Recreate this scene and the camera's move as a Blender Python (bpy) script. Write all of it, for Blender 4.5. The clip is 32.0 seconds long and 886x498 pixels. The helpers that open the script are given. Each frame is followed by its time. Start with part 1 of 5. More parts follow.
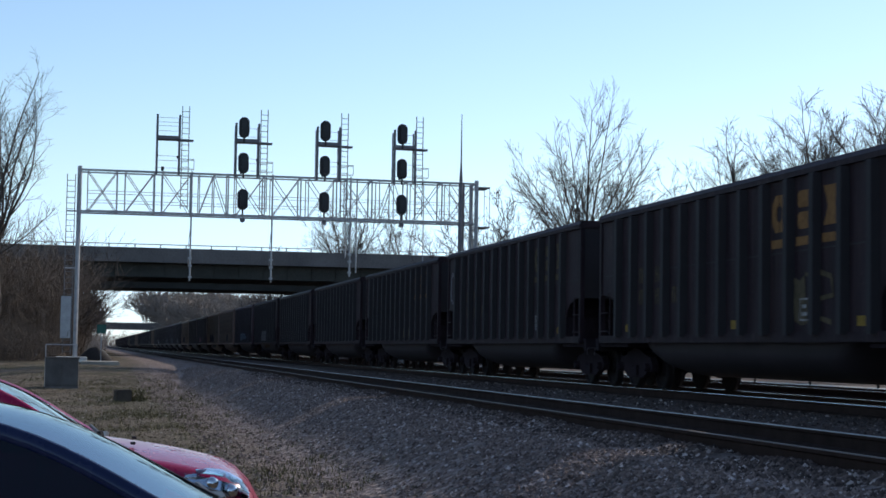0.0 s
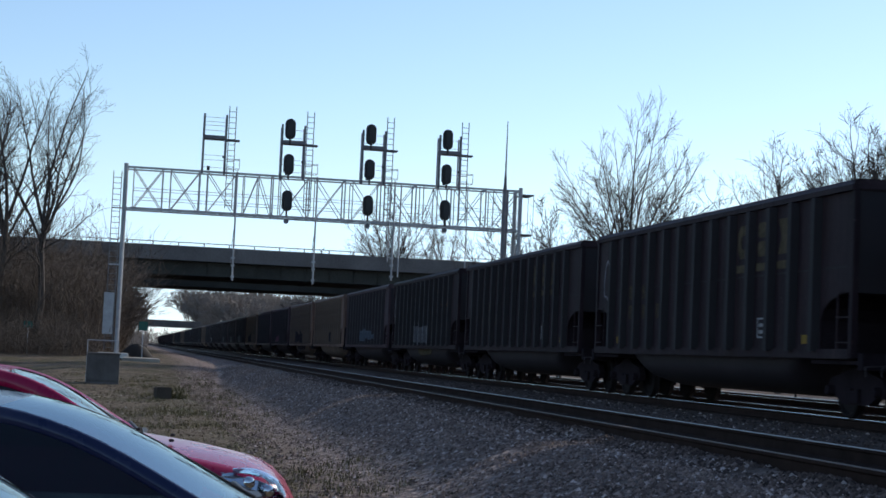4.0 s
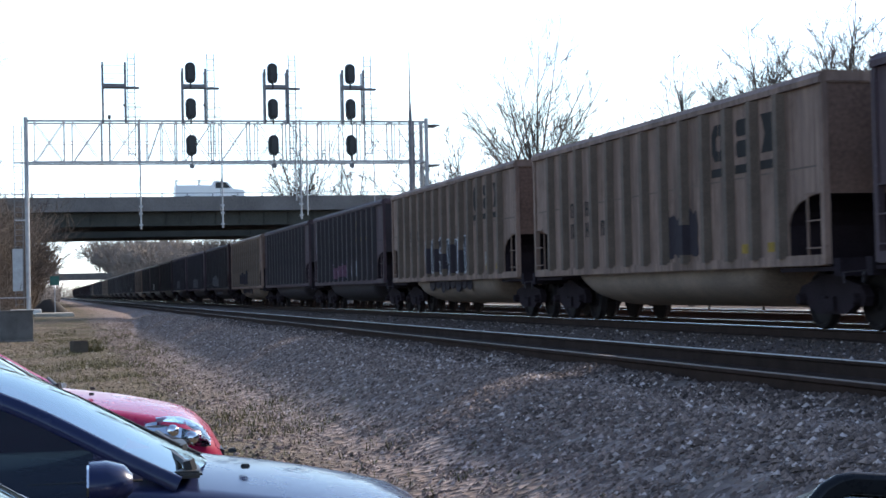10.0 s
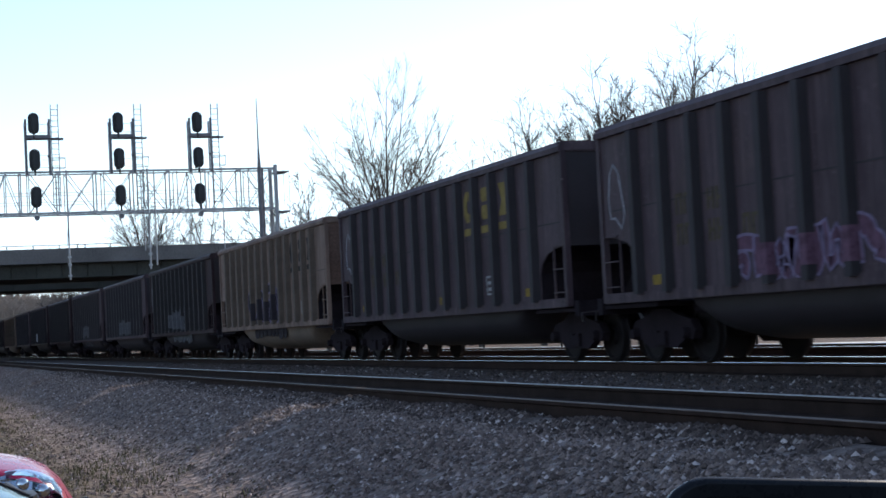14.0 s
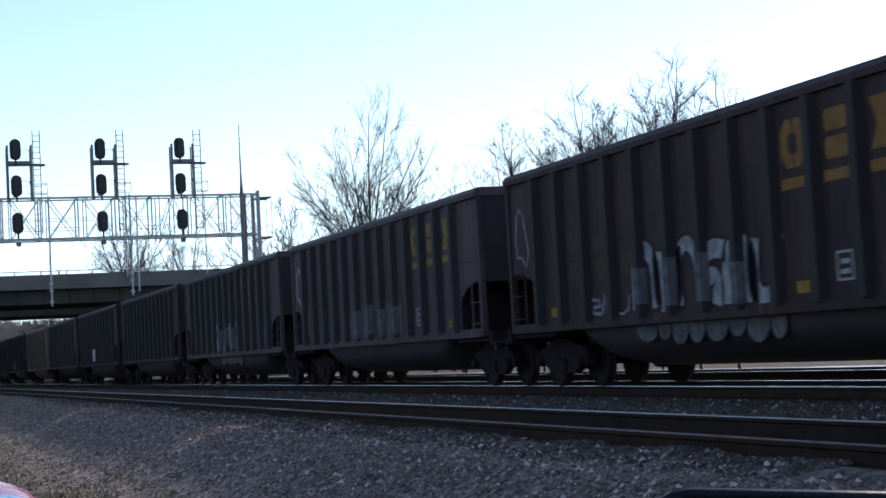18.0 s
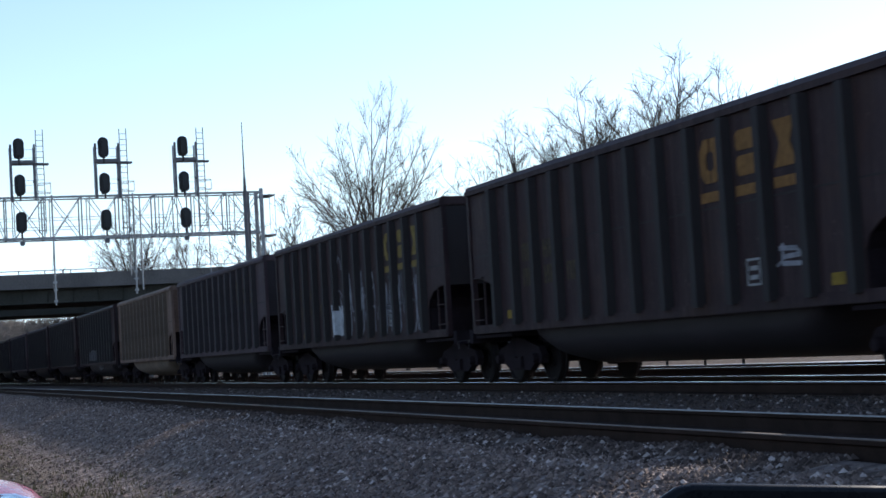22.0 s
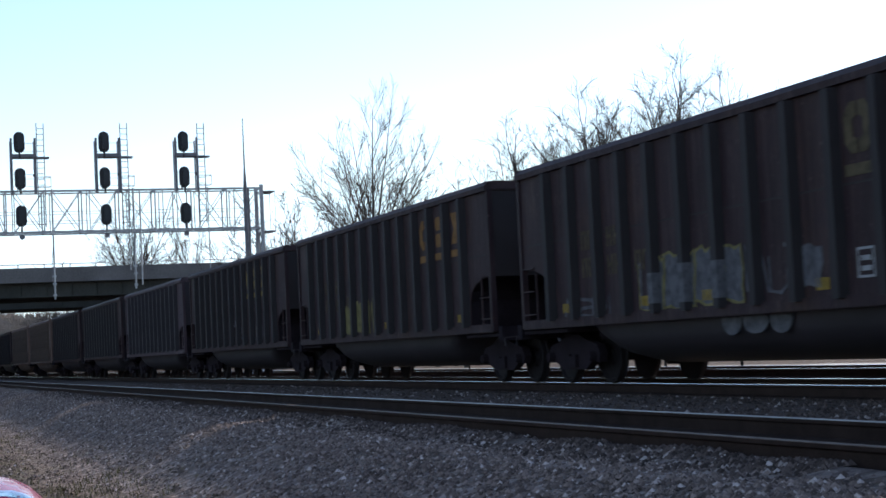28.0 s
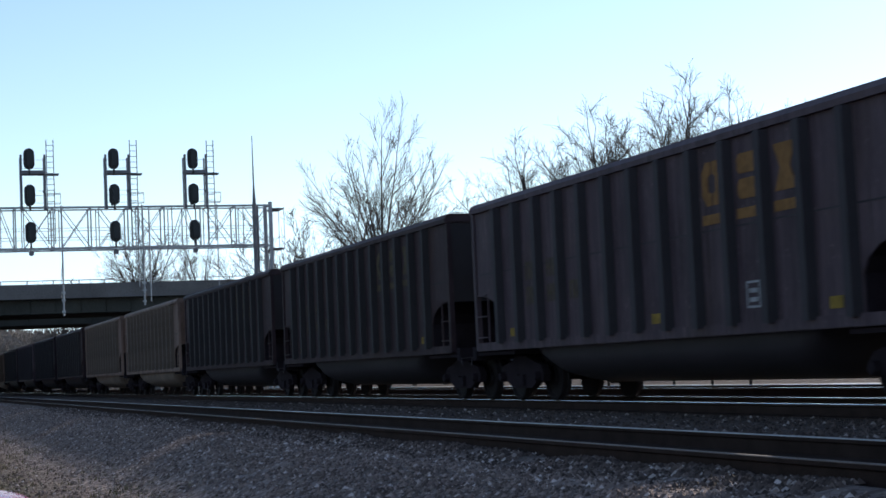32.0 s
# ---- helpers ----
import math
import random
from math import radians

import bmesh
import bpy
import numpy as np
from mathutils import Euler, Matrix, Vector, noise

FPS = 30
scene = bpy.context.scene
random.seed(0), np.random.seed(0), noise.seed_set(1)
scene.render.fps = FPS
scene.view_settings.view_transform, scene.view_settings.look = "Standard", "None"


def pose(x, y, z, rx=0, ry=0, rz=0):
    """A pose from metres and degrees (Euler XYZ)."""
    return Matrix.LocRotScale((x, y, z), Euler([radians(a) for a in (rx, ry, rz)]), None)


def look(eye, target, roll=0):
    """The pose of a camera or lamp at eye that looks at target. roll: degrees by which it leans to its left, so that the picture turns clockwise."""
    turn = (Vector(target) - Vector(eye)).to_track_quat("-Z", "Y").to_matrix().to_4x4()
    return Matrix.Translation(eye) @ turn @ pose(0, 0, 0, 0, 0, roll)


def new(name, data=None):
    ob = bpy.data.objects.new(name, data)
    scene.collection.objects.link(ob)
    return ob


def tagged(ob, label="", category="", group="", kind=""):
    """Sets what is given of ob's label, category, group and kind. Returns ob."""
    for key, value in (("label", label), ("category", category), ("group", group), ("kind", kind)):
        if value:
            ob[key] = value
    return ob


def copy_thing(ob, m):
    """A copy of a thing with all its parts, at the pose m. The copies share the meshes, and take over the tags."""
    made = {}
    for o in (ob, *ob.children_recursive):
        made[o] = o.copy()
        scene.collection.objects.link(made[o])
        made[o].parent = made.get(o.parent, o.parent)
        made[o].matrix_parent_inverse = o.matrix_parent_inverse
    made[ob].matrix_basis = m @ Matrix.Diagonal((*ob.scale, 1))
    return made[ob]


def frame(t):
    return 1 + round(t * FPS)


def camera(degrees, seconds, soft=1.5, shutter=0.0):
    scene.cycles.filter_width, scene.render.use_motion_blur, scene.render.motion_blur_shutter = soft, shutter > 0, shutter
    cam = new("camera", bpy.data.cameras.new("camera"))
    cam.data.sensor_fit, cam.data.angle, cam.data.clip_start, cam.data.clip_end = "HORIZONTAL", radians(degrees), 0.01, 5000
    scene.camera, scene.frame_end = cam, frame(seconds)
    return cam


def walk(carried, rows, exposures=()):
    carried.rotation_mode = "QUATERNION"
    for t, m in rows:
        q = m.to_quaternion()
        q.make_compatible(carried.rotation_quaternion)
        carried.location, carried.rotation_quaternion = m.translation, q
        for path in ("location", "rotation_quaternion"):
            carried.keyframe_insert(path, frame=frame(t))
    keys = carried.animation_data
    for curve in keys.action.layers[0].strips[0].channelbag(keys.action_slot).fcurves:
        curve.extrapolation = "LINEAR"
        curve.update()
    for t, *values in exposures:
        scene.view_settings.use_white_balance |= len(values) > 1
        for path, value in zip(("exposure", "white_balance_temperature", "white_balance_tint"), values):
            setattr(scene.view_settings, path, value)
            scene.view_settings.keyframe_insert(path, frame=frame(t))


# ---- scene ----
cam = camera(29.68, 32.0, soft=1.6, shutter=0.25)


def aim(yaw, pitch, roll, z):
    """The camera's pose at its one standing place: turn to the left, tilt up and lean, in degrees."""
    return Matrix.Translation((0, 0, z)) @ pose(0, 0, 0, 0, 0, yaw) @ pose(0, 0, 0, 90 + pitch) @ pose(0, 0, 0, 0, 0, roll)


walk(cam, [
    (0, aim(-11.74, 3.480, 0.94, 1.615)), (0.5, aim(-11.76, 3.590, 1.42, 1.615)), (1, aim(-11.85, 3.620, 1.35, 1.615)),
    (1.5, aim(-11.87, 3.610, 1.28, 1.615)), (2, aim(-11.92, 3.640, 1.44, 1.615)), (2.5, aim(-11.79, 3.710, 2.06, 1.615)),
    (3, aim(-11.00, 3.790, 2.17, 1.615)), (3.5, aim(-10.36, 3.650, 2.80, 1.615)), (5.5, aim(-9.98, 3.590, 1.42, 1.615)),
    (6, aim(-10.06, 3.510, 1.50, 1.615)), (6.5, aim(-10.10, 3.430, 1.32, 1.615)), (7, aim(-10.32, 3.430, 1.01, 1.615)),
    (7.5, aim(-10.71, 3.210, 0.68, 1.612)), (8, aim(-11.04, 2.450, -0.01, 1.610)), (8.5, aim(-11.82, 1.623, -0.40, 1.612)),
    (9, aim(-13.91, 1.206, -0.76, 1.614)), (9.5, aim(-14.29, 1.099, -0.96, 1.616)), (10, aim(-13.35, 1.351, -1.22, 1.619)),
    (10.5, aim(-14.01, 1.356, -1.92, 1.620)), (11, aim(-15.20, 1.581, -2.23, 1.620)), (11.5, aim(-16.28, 2.096, -2.13, 1.614)),
    (12, aim(-17.13, 2.551, -2.26, 1.608)), (12.5, aim(-17.81, 2.742, -2.57, 1.597)), (13, aim(-18.25, 2.803, -2.71, 1.590)),
    (13.5, aim(-18.42, 2.775, -2.74, 1.588)), (14, aim(-18.47, 2.708, -2.90, 1.587)), (14.5, aim(-17.92, 2.690, -2.98, 1.585)),
    (16.5, aim(-18.39, 3.061, -2.29, 1.575)), (17, aim(-18.73, 3.317, -2.41, 1.573)), (17.5, aim(-18.97, 3.499, -2.67, 1.571)),
    (18, aim(-19.11, 3.561, -3.05, 1.570)), (18.5, aim(-19.18, 3.541, -3.56, 1.570)), (19, aim(-19.17, 3.541, -3.69, 1.570)),
    (19.5, aim(-19.13, 3.571, -3.67, 1.570)), (20, aim(-19.09, 3.581, -3.68, 1.570)), (20.5, aim(-19.03, 3.531, -3.78, 1.570)),
    (21, aim(-18.99, 3.491, -3.72, 1.570)), (21.5, aim(-18.98, 3.451, -3.58, 1.570)), (22, aim(-18.98, 3.461, -3.35, 1.570)),
    (22.5, aim(-18.96, 3.490, -3.48, 1.571)), (23, aim(-18.92, 3.508, -3.41, 1.573)), (23.5, aim(-18.70, 3.610, -2.97, 1.585)),
    (24, aim(-18.19, 3.401, -2.06, 1.605)), (24.5, aim(-18.65, 1.956, -1.94, 1.609)), (26.5, aim(-19.02, 2.475, -3.05, 1.610)),
    (27, aim(-18.98, 2.940, -2.99, 1.615)), (27.5, aim(-18.99, 3.204, -2.92, 1.605)), (28, aim(-18.99, 3.378, -2.75, 1.595)),
    (28.5, aim(-18.99, 3.575, -2.31, 1.590)), (29, aim(-18.98, 3.745, -2.27, 1.585)), (29.5, aim(-18.98, 3.832, -2.37, 1.585)),
    (30, aim(-18.90, 3.860, -2.34, 1.585)), (30.5, aim(-18.85, 3.927, -2.34, 1.585)), (31, aim(-18.79, 4.015, -2.29, 1.585)),
    (31.5, aim(-18.76, 4.052, -2.31, 1.585)), (32, aim(-18.72, 4.010, -2.52, 1.585)),
], exposures=[
    (0, 0.03, 6400, 12), (7, 0.00, 6400, 12), (8, 0.06, 6400, 12), (9, 0.74, 6600, 14), (10, 1.08, 6850, 15), (11, 0.97, 6850, 15), (11.5, 0.96, 7000, 15), (12, 0.81, 6900, 15),
    (13, 0.64, 6900, 15), (14.5, 0.64, 6800, 14), (16.5, 0.63, 6800, 14), (18, 0.45, 6620, 13), (19, 0.37, 6620, 13), (23.5, 0.34, 6620, 13), (24, 0.41, 6620, 13), (24.5, 0.76, 6800, 14),
    (26.5, 1.21, 7100, 16), (27, 0.98, 6900, 15), (27.5, 0.65, 6800, 14), (28, 0.54, 6800, 14), (29, 0.34, 6620, 13), (32, 0.21, 6600, 12),
])

# ---- light ----
SUN_AZ, SUN_EL = 52.0, 25.0   # degrees to the right of the line of the tracks, and above the horizon
world = bpy.data.worlds.new("sky")
scene.world = world
world.use_nodes = True
wn = world.node_tree.nodes
sky = wn.new("ShaderNodeTexSky")
sky.sky_type, sky.sun_disc = "NISHITA", False
sky.sun_elevation, sky.sun_rotation = radians(SUN_EL), radians(SUN_AZ)
sky.altitude, sky.air_density, sky.dust_density, sky.ozone_density = 0.0, 1.0, 0.15, 2.6
# pale cool haze low over the horizon, all the way round
aloft, low, haze = wn.new("ShaderNodeSeparateXYZ"), wn.new("ShaderNodeMapRange"), wn.new("ShaderNodeMix")
haze.data_type, haze.blend_type = "RGBA", "MULTIPLY"
low.inputs["From Min"].default_value, low.inputs["From Max"].default_value = 0.02, 0.10
low.inputs["To Min"].default_value, low.inputs["To Max"].default_value = 1.0, 0.0
world.node_tree.links.new(wn.new("ShaderNodeTexCoord").outputs["Generated"], aloft.inputs[0])
world.node_tree.links.new(aloft.outputs["Z"], low.inputs["Value"])
world.node_tree.links.new(low.outputs[0], haze.inputs[0])
world.node_tree.links.new(sky.outputs["Color"], haze.inputs[6])
haze.inputs[7].default_value = (0.80, 0.98, 1.45, 1)
world.node_tree.links.new(haze.outputs[2], wn["Background"].inputs["Color"])
wn["Background"].inputs["Strength"].default_value = 0.15
sun = new("sun", bpy.data.lights.new("sun", "SUN"))
sun.data.energy, sun.data.angle, sun.data.color = 3.6, radians(0.53), (1.0, 0.93, 0.82)
to_sun = Vector((math.sin(radians(SUN_AZ)) * math.cos(radians(SUN_EL)), math.cos(radians(SUN_AZ)) * math.cos(radians(SUN_EL)), math.sin(radians(SUN_EL))))
sun.matrix_world = look(to_sun * 60, (0, 0, 0))

# ---- materials ----


class Nodes:
    """A short hand for writing node materials."""

    def __init__(self, name):
        self.mat = bpy.data.materials.new(name)
        self.mat.use_nodes = True
        self.tree = self.mat.node_tree
        self.bsdf = self.tree.nodes["Principled BSDF"]

    def add(self, kind, **sockets):
        n = self.tree.nodes.new("ShaderNode" + kind)
        for k, v in sockets.items():
            self.put(n, k.replace("_", " "), v)
        return n

    def put(self, n, socket, v):
        if hasattr(v, "is_output"):
            self.tree.links.new(v, n.inputs[socket])
        else:
            n.inputs[socket].default_value = v

    def coords(self, which="Object"):
        return self.add("TexCoord").outputs[which]

    def noise(self, scale, detail=4.0, rough=0.55, stretch=(1, 1, 1), where=None, which="Object"):
        mp = self.add("Mapping", Vector=where or self.coords(which), Scale=stretch)
        return self.add("TexNoise", Vector=mp.outputs[0], Scale=scale, Detail=detail, Roughness=rough).outputs["Fac"]

    def ramp(self, fac, stops):
        r = self.add("ValToRGB", Fac=fac)
        e = r.color_ramp.elements
        while len(e) < len(stops):
            e.new(0.5)
        for el, (p, c) in zip(e, stops):
            el.position = p
            el.color = (*c, 1) if isinstance(c, tuple) else (c, c, c, 1)
        return r.outputs[0]

    def mix(self, fac, a, b):
        m = self.add("Mix")
        m.data_type = "RGBA"
        for i, v in ((0, fac), (6, a), (7, b)):
            if hasattr(v, "is_output"):
                self.tree.links.new(v, m.inputs[i])
            else:
                m.inputs[i].default_value = (*v, 1) if isinstance(v, tuple) else v
        return m.outputs[2]

    def math(self, op, a, b=0.0):
        m = self.add("Math")
        m.operation = op
        self.put(m, 0, a)
        self.put(m, 1, b)
        return m.outputs[0]

    def random(self, kind="object"):
        return self.add("ObjectInfo").outputs["Random"] if kind == "object" else self.add("NewGeometry").outputs["Random Per Island"]

    def done(self, color, rough=0.7, metal=0.0, bump=None, strength=0.3, distance=0.01, **more):
        self.put(self.bsdf, "Base Color", (*color, 1) if isinstance(color, tuple) else color)
        self.put(self.bsdf, "Roughness", rough)
        self.put(self.bsdf, "Metallic", metal)
        if bump is not None:
            b = self.add("Bump", Strength=strength, Distance=distance, Height=bump)
            self.put(self.bsdf, "Normal", b.outputs[0])
        for k, v in more.items():
            self.put(self.bsdf, k.replace("_", " "), v)
        return self.mat


def plain(name, color, rough=0.6, metal=0.0, scale=6.0, vary=0.25, bump=0.15, sheen=0.5):
    """A surface of one colour with grime and fine relief."""
    n = Nodes(name)
    fine, big = n.noise(scale * 8), n.noise(scale * 0.35)
    f = n.math("ADD", n.math("MULTIPLY", fine, 0.5), n.math("MULTIPLY", big, 0.5))
    lo, hi = tuple(c * (1 - vary) for c in color), tuple(min(1, c * (1 + vary)) for c in color)
    return n.done(n.ramp(f, [(0.35, lo), (0.65, hi)]), n.math("ADD", n.math("MULTIPLY", fine, 0.2), rough - 0.1), metal, fine, bump, 0.004, Specular_IOR_Level=sheen)


def car_paint_rail(name, base, dust, rust, dusty=0.35, rusty=0.3, grime=0.35):
    """Weathered paint of a hopper's side: streaks of dirt running down, dust, rust blooms."""
    n = Nodes(name)
    streak = n.noise(2.2, 5, 0.6, (1, 2.5, 0.18))
    bloom = n.noise(0.8, 6, 0.65)
    fine = n.noise(24, 4)
    rnd = n.random()
    c = n.mix(n.math("MULTIPLY", n.ramp(streak, [(0.4, 0.0), (0.72, 1.0)]), dusty), base, dust)
    c = n.mix(n.math("MULTIPLY", n.ramp(n.noise(6.5, 5, 0.65, (1, 2.2, 0.1)), [(0.5, 0.0), (0.72, 1.0)]), 0.55), c, dust)
    c = n.mix(n.math("MULTIPLY", n.ramp(n.noise(3.0, 6, 0.75, (1, 1, 0.8)), [(0.55, 0.0), (0.7, 1.0)]), 0.3), c, tuple(q * 1.25 for q in dust))
    c = n.mix(n.math("MULTIPLY", n.ramp(bloom, [(0.52, 0.0), (0.7, 1.0)]), rusty), c, rust)
    c = n.mix(n.math("MULTIPLY", n.ramp(n.noise(1.4, 6, 0.7, (1, 1, 0.5)), [(0.5, 0.0), (0.62, 1.0)]), grime), c, tuple(b * 0.45 for b in base))
    c = n.mix(n.math("MULTIPLY", n.ramp(n.noise(3.4, 6, 0.7, (1, 3.0, 0.07)), [(0.52, 0.0), (0.64, 1.0)]), grime * 1.4), c, tuple(b * 0.3 for b in base))
    c = n.mix(n.math("MULTIPLY", n.ramp(n.noise(13, 3, 0.6), [(0.66, 0.0), (0.72, 1.0)]), 0.5), c, tuple(q * 1.5 for q in dust))
    c = n.mix(n.math("MULTIPLY", n.ramp(n.noise(9, 4, 0.7, (1, 1, 0.6)), [(0.64, 0.0), (0.7, 1.0)]), 0.6), c, rust)
    c = n.mix(n.math("MULTIPLY", rnd, 0.12), c, dust)
    return n.done(c, n.math("ADD", n.math("MULTIPLY", fine, 0.25), 0.5), 0.0, fine, 0.2, 0.004, Specular_IOR_Level=0.12)


def ground_material():
    n = Nodes("gravel_and_dirt")
    where = n.coords("Object")
    sep = n.add("SeparateXYZ", Vector=where)
    fine, mid, big = n.noise(9, 5, 0.7), n.noise(1.1, 5, 0.6), n.noise(0.12, 4, 0.6)
    stones = n.add("TexVoronoi", Vector=where, Scale=11.0)
    grey = n.ramp(n.math("ADD", n.math("MULTIPLY", fine, 0.5), n.math("MULTIPLY", stones.outputs["Color"], 0.5)), [(0.2, (0.084, 0.060, 0.051)), (0.55, (0.247, 0.186, 0.161)), (0.9, (0.517, 0.416, 0.361))])
    dirt = n.ramp(n.math("ADD", n.math("MULTIPLY", fine, 0.6), n.math("MULTIPLY", mid, 0.4)), [(0.34, (0.033, 0.025, 0.018)), (0.5, (0.140, 0.107, 0.075)), (0.66, (0.312, 0.247, 0.175))])
    edge = n.math("ADD", n.math("ADD", sep.outputs[0], n.math("MULTIPLY", mid, 1.6)), n.math("MULTIPLY", big, 2.0))
    side = n.ramp(n.math("MULTIPLY", edge, 0.1), [(0.36, 0.0), (0.47, 1.0)])
    turf = n.ramp(n.noise(0.55, 5, 0.65, (1, 0.6, 1)), [(0.46, 0.0), (0.58, 1.0)])
    dirt = n.mix(n.math("MULTIPLY", turf, 0.75), dirt, n.ramp(fine, [(0.35, (0.026, 0.025, 0.012)), (0.65, (0.126, 0.113, 0.060))]))
    c = n.mix(side, dirt, grey)
    c = n.mix(n.math("MULTIPLY", n.ramp(mid, [(0.5, 0.0), (0.66, 1.0)]), 0.45), c, (0.079, 0.064, 0.051))
    sooty = n.ramp(n.math("MULTIPLY", n.math("ADD", sep.outputs[0], n.math("MULTIPLY", mid, 0.5)), 0.1), [(0.53, 0.0), (0.60, 1.0)])
    c = n.mix(n.math("MULTIPLY", sooty, 0.85), c, n.ramp(fine, [(0.3, (0.035, 0.026, 0.023)), (0.7, (0.125, 0.095, 0.082))]))
    h = n.math("ADD", n.math("MULTIPLY", fine, 0.5), stones.outputs["Distance"])
    return n.done(c, 0.95, 0.0, h, 1.0, 0.05, Specular_IOR_Level=0.1)


def stone_material(name, dark, light, tint):
    n = Nodes(name)
    rnd = n.random("island")
    c = n.ramp(rnd, [(0.0, dark), (0.55, tuple((a + b) / 2 for a, b in zip(dark, light))), (0.9, light), (1.0, tint)])
    f = n.noise(30, 3)
    c = n.mix(n.math("MULTIPLY", f, 0.4), c, dark)
    return n.done(c, 0.9, 0.0, f, 0.3, 0.004, Specular_IOR_Level=0.15)


def bark_material(name, dark, light):
    n = Nodes(name)
    f = n.noise(7, 5, 0.6, (1, 1, 0.25))
    return n.done(n.ramp(f, [(0.35, dark), (0.65, light)]), 0.9, 0.0, f, 0.5, 0.02)


def auto_paint(name, color, flake=0.2, gloss=1.0, ior=1.5, sheen=0.5):
    n = Nodes(name)
    dust = n.noise(3.0, 5, 0.6)
    c = n.mix(n.math("MULTIPLY", n.ramp(dust, [(0.45, 0.0), (0.75, 1.0)]), 0.06), color, (0.35, 0.33, 0.3))
    return n.done(c, n.math("ADD", n.math("MULTIPLY", dust, 0.12), 0.22), flake, None, Coat_Weight=gloss, Coat_Roughness=0.03, Coat_IOR=ior, Specular_IOR_Level=sheen)


def window_glass(name, tint=(0.30, 0.36, 0.36), ior=1.75):
    """Thin tinted glass: seen through straight on, mirror-like at a slant."""
    n = Nodes(name)
    clear, gloss, mixer = n.add("BsdfTransparent", Color=(*tint, 1)), n.add("BsdfGlossy", Color=(0.84, 0.94, 1.0, 1), Roughness=0.015), n.add("MixShader")
    n.put(mixer, 0, n.add("Fresnel", IOR=ior).outputs[0])
    n.put(mixer, 1, clear.outputs[0])
    n.put(mixer, 2, gloss.outputs[0])
    n.put(n.tree.nodes["Material Output"], "Surface", mixer.outputs[0])
    return n.mat


M_GROUND = ground_material()
M_BALLAST = stone_material("ballast_stone", (0.078, 0.054, 0.045), (0.354, 0.255, 0.214), (0.696, 0.570, 0.514))
M_SOOTY = stone_material("sooty_ballast_stone", (0.034, 0.023, 0.019), (0.153, 0.109, 0.092), (0.518, 0.429, 0.386))
M_PEBBLE = stone_material("lot_pebble", (0.040, 0.030, 0.021), (0.207, 0.159, 0.109), (0.575, 0.494, 0.391))
M_GRASS = stone_material("dry_grass", (0.06, 0.055, 0.025), (0.21, 0.18, 0.085), (0.34, 0.29, 0.16))
M_RAILHEAD = plain("worn_railhead", (0.82, 0.80, 0.79), 0.2, 1.0, 10, 0.12, 0.02)
M_RAILDIM = plain("worn_rail_top", (0.32, 0.295, 0.28), 0.4, 1.0, 10, 0.25, 0.05)
M_RAILDULL = plain("rusty_railhead", (0.12, 0.085, 0.066), 0.6, 0.15, 10, 0.3, 0.1, 0.2)
M_RAIL = plain("rusty_rail", (0.034, 0.021, 0.017), 0.85, 0.0, 12, 0.35, 0.15, 0.06)
M_TIE = plain("creosoted_tie", (0.036, 0.029, 0.024), 0.9, 0, 8, 0.4, 0.5, 0.06)
M_STEEL = plain("galvanised_steel", (0.36, 0.36, 0.37), 0.5, 0.3, 9, 0.2)
M_STEEL_DARK = plain("weathered_steel", (0.15, 0.145, 0.155), 0.6, 0.2, 9, 0.3)
M_BLACK = plain("signal_black", (0.022, 0.022, 0.024), 0.55, 0, 9, 0.3)
M_GREEN_STEEL = plain("grey_green_girder", (0.062, 0.060, 0.053), 0.8, 0, 1.2, 0.3, 0.15, 0.15)
M_CONCRETE = plain("bridge_concrete", (0.158, 0.140, 0.132), 0.9, 0, 1.0, 0.3, 0.3, 0.15)
M_PALE = plain("pale_concrete", (0.52, 0.51, 0.48), 0.85, 0, 1.5, 0.2, 0.3)
M_BARK = bark_material("bare_bark", (0.036, 0.029, 0.026), (0.105, 0.086, 0.075))
M_TWIG = bark_material("bare_twigs", (0.036, 0.028, 0.024), (0.085, 0.066, 0.055))
M_BRUSH = bark_material("dry_brush", (0.05, 0.036, 0.027), (0.15, 0.108, 0.08))
# far woods: the haze of distance is put into a paler bark colour
M_FARWOOD = bark_material("haze_paled_woodland", (0.15, 0.122, 0.104), (0.29, 0.24, 0.205))
M_HOPPER = [
    car_paint_rail("black_hopper_paint", (0.0175, 0.0098, 0.0135), (0.062, 0.040, 0.044), (0.055, 0.03, 0.022)),
    car_paint_rail("slate_hopper_paint", (0.0581, 0.0379, 0.0454), (0.1488, 0.1042, 0.1102), (0.0922, 0.0595, 0.0447)),
    car_paint_rail("charcoal_hopper_paint", (0.0317, 0.0177, 0.0207), (0.0927, 0.0610, 0.0610), (0.0830, 0.0415, 0.0281), 0.3, 0.45),
    car_paint_rail("tan_hopper_paint", (0.262, 0.170, 0.136), (0.102, 0.068, 0.057), (0.085, 0.045, 0.028), 0.85, 0.6, 0.5),
]
# dark cars' ribs have shade put into the paint; the tan ribs carry grime
M_RIBS = [plain("shaded_rib_paint", (0.0115, 0.0072, 0.0092), 0.75, 0.0, 4, 0.4), plain("shaded_slate_rib_paint", (0.0225, 0.0150, 0.0185), 0.75, 0.0, 4, 0.4), plain("shaded_charcoal_rib_paint", (0.0148, 0.0088, 0.0098), 0.75, 0.0, 4, 0.4), plain("grimy_tan_rib_paint", (0.105, 0.071, 0.053), 0.8, 0.0, 4, 0.4)]
# soot, with the deep shade below the body put into the same colour
M_UNDER = plain("sooty_shaded_underframe", (0.021, 0.0145, 0.0180), 0.9, 0.0, 5, 0.4, 0.15, 0.1)
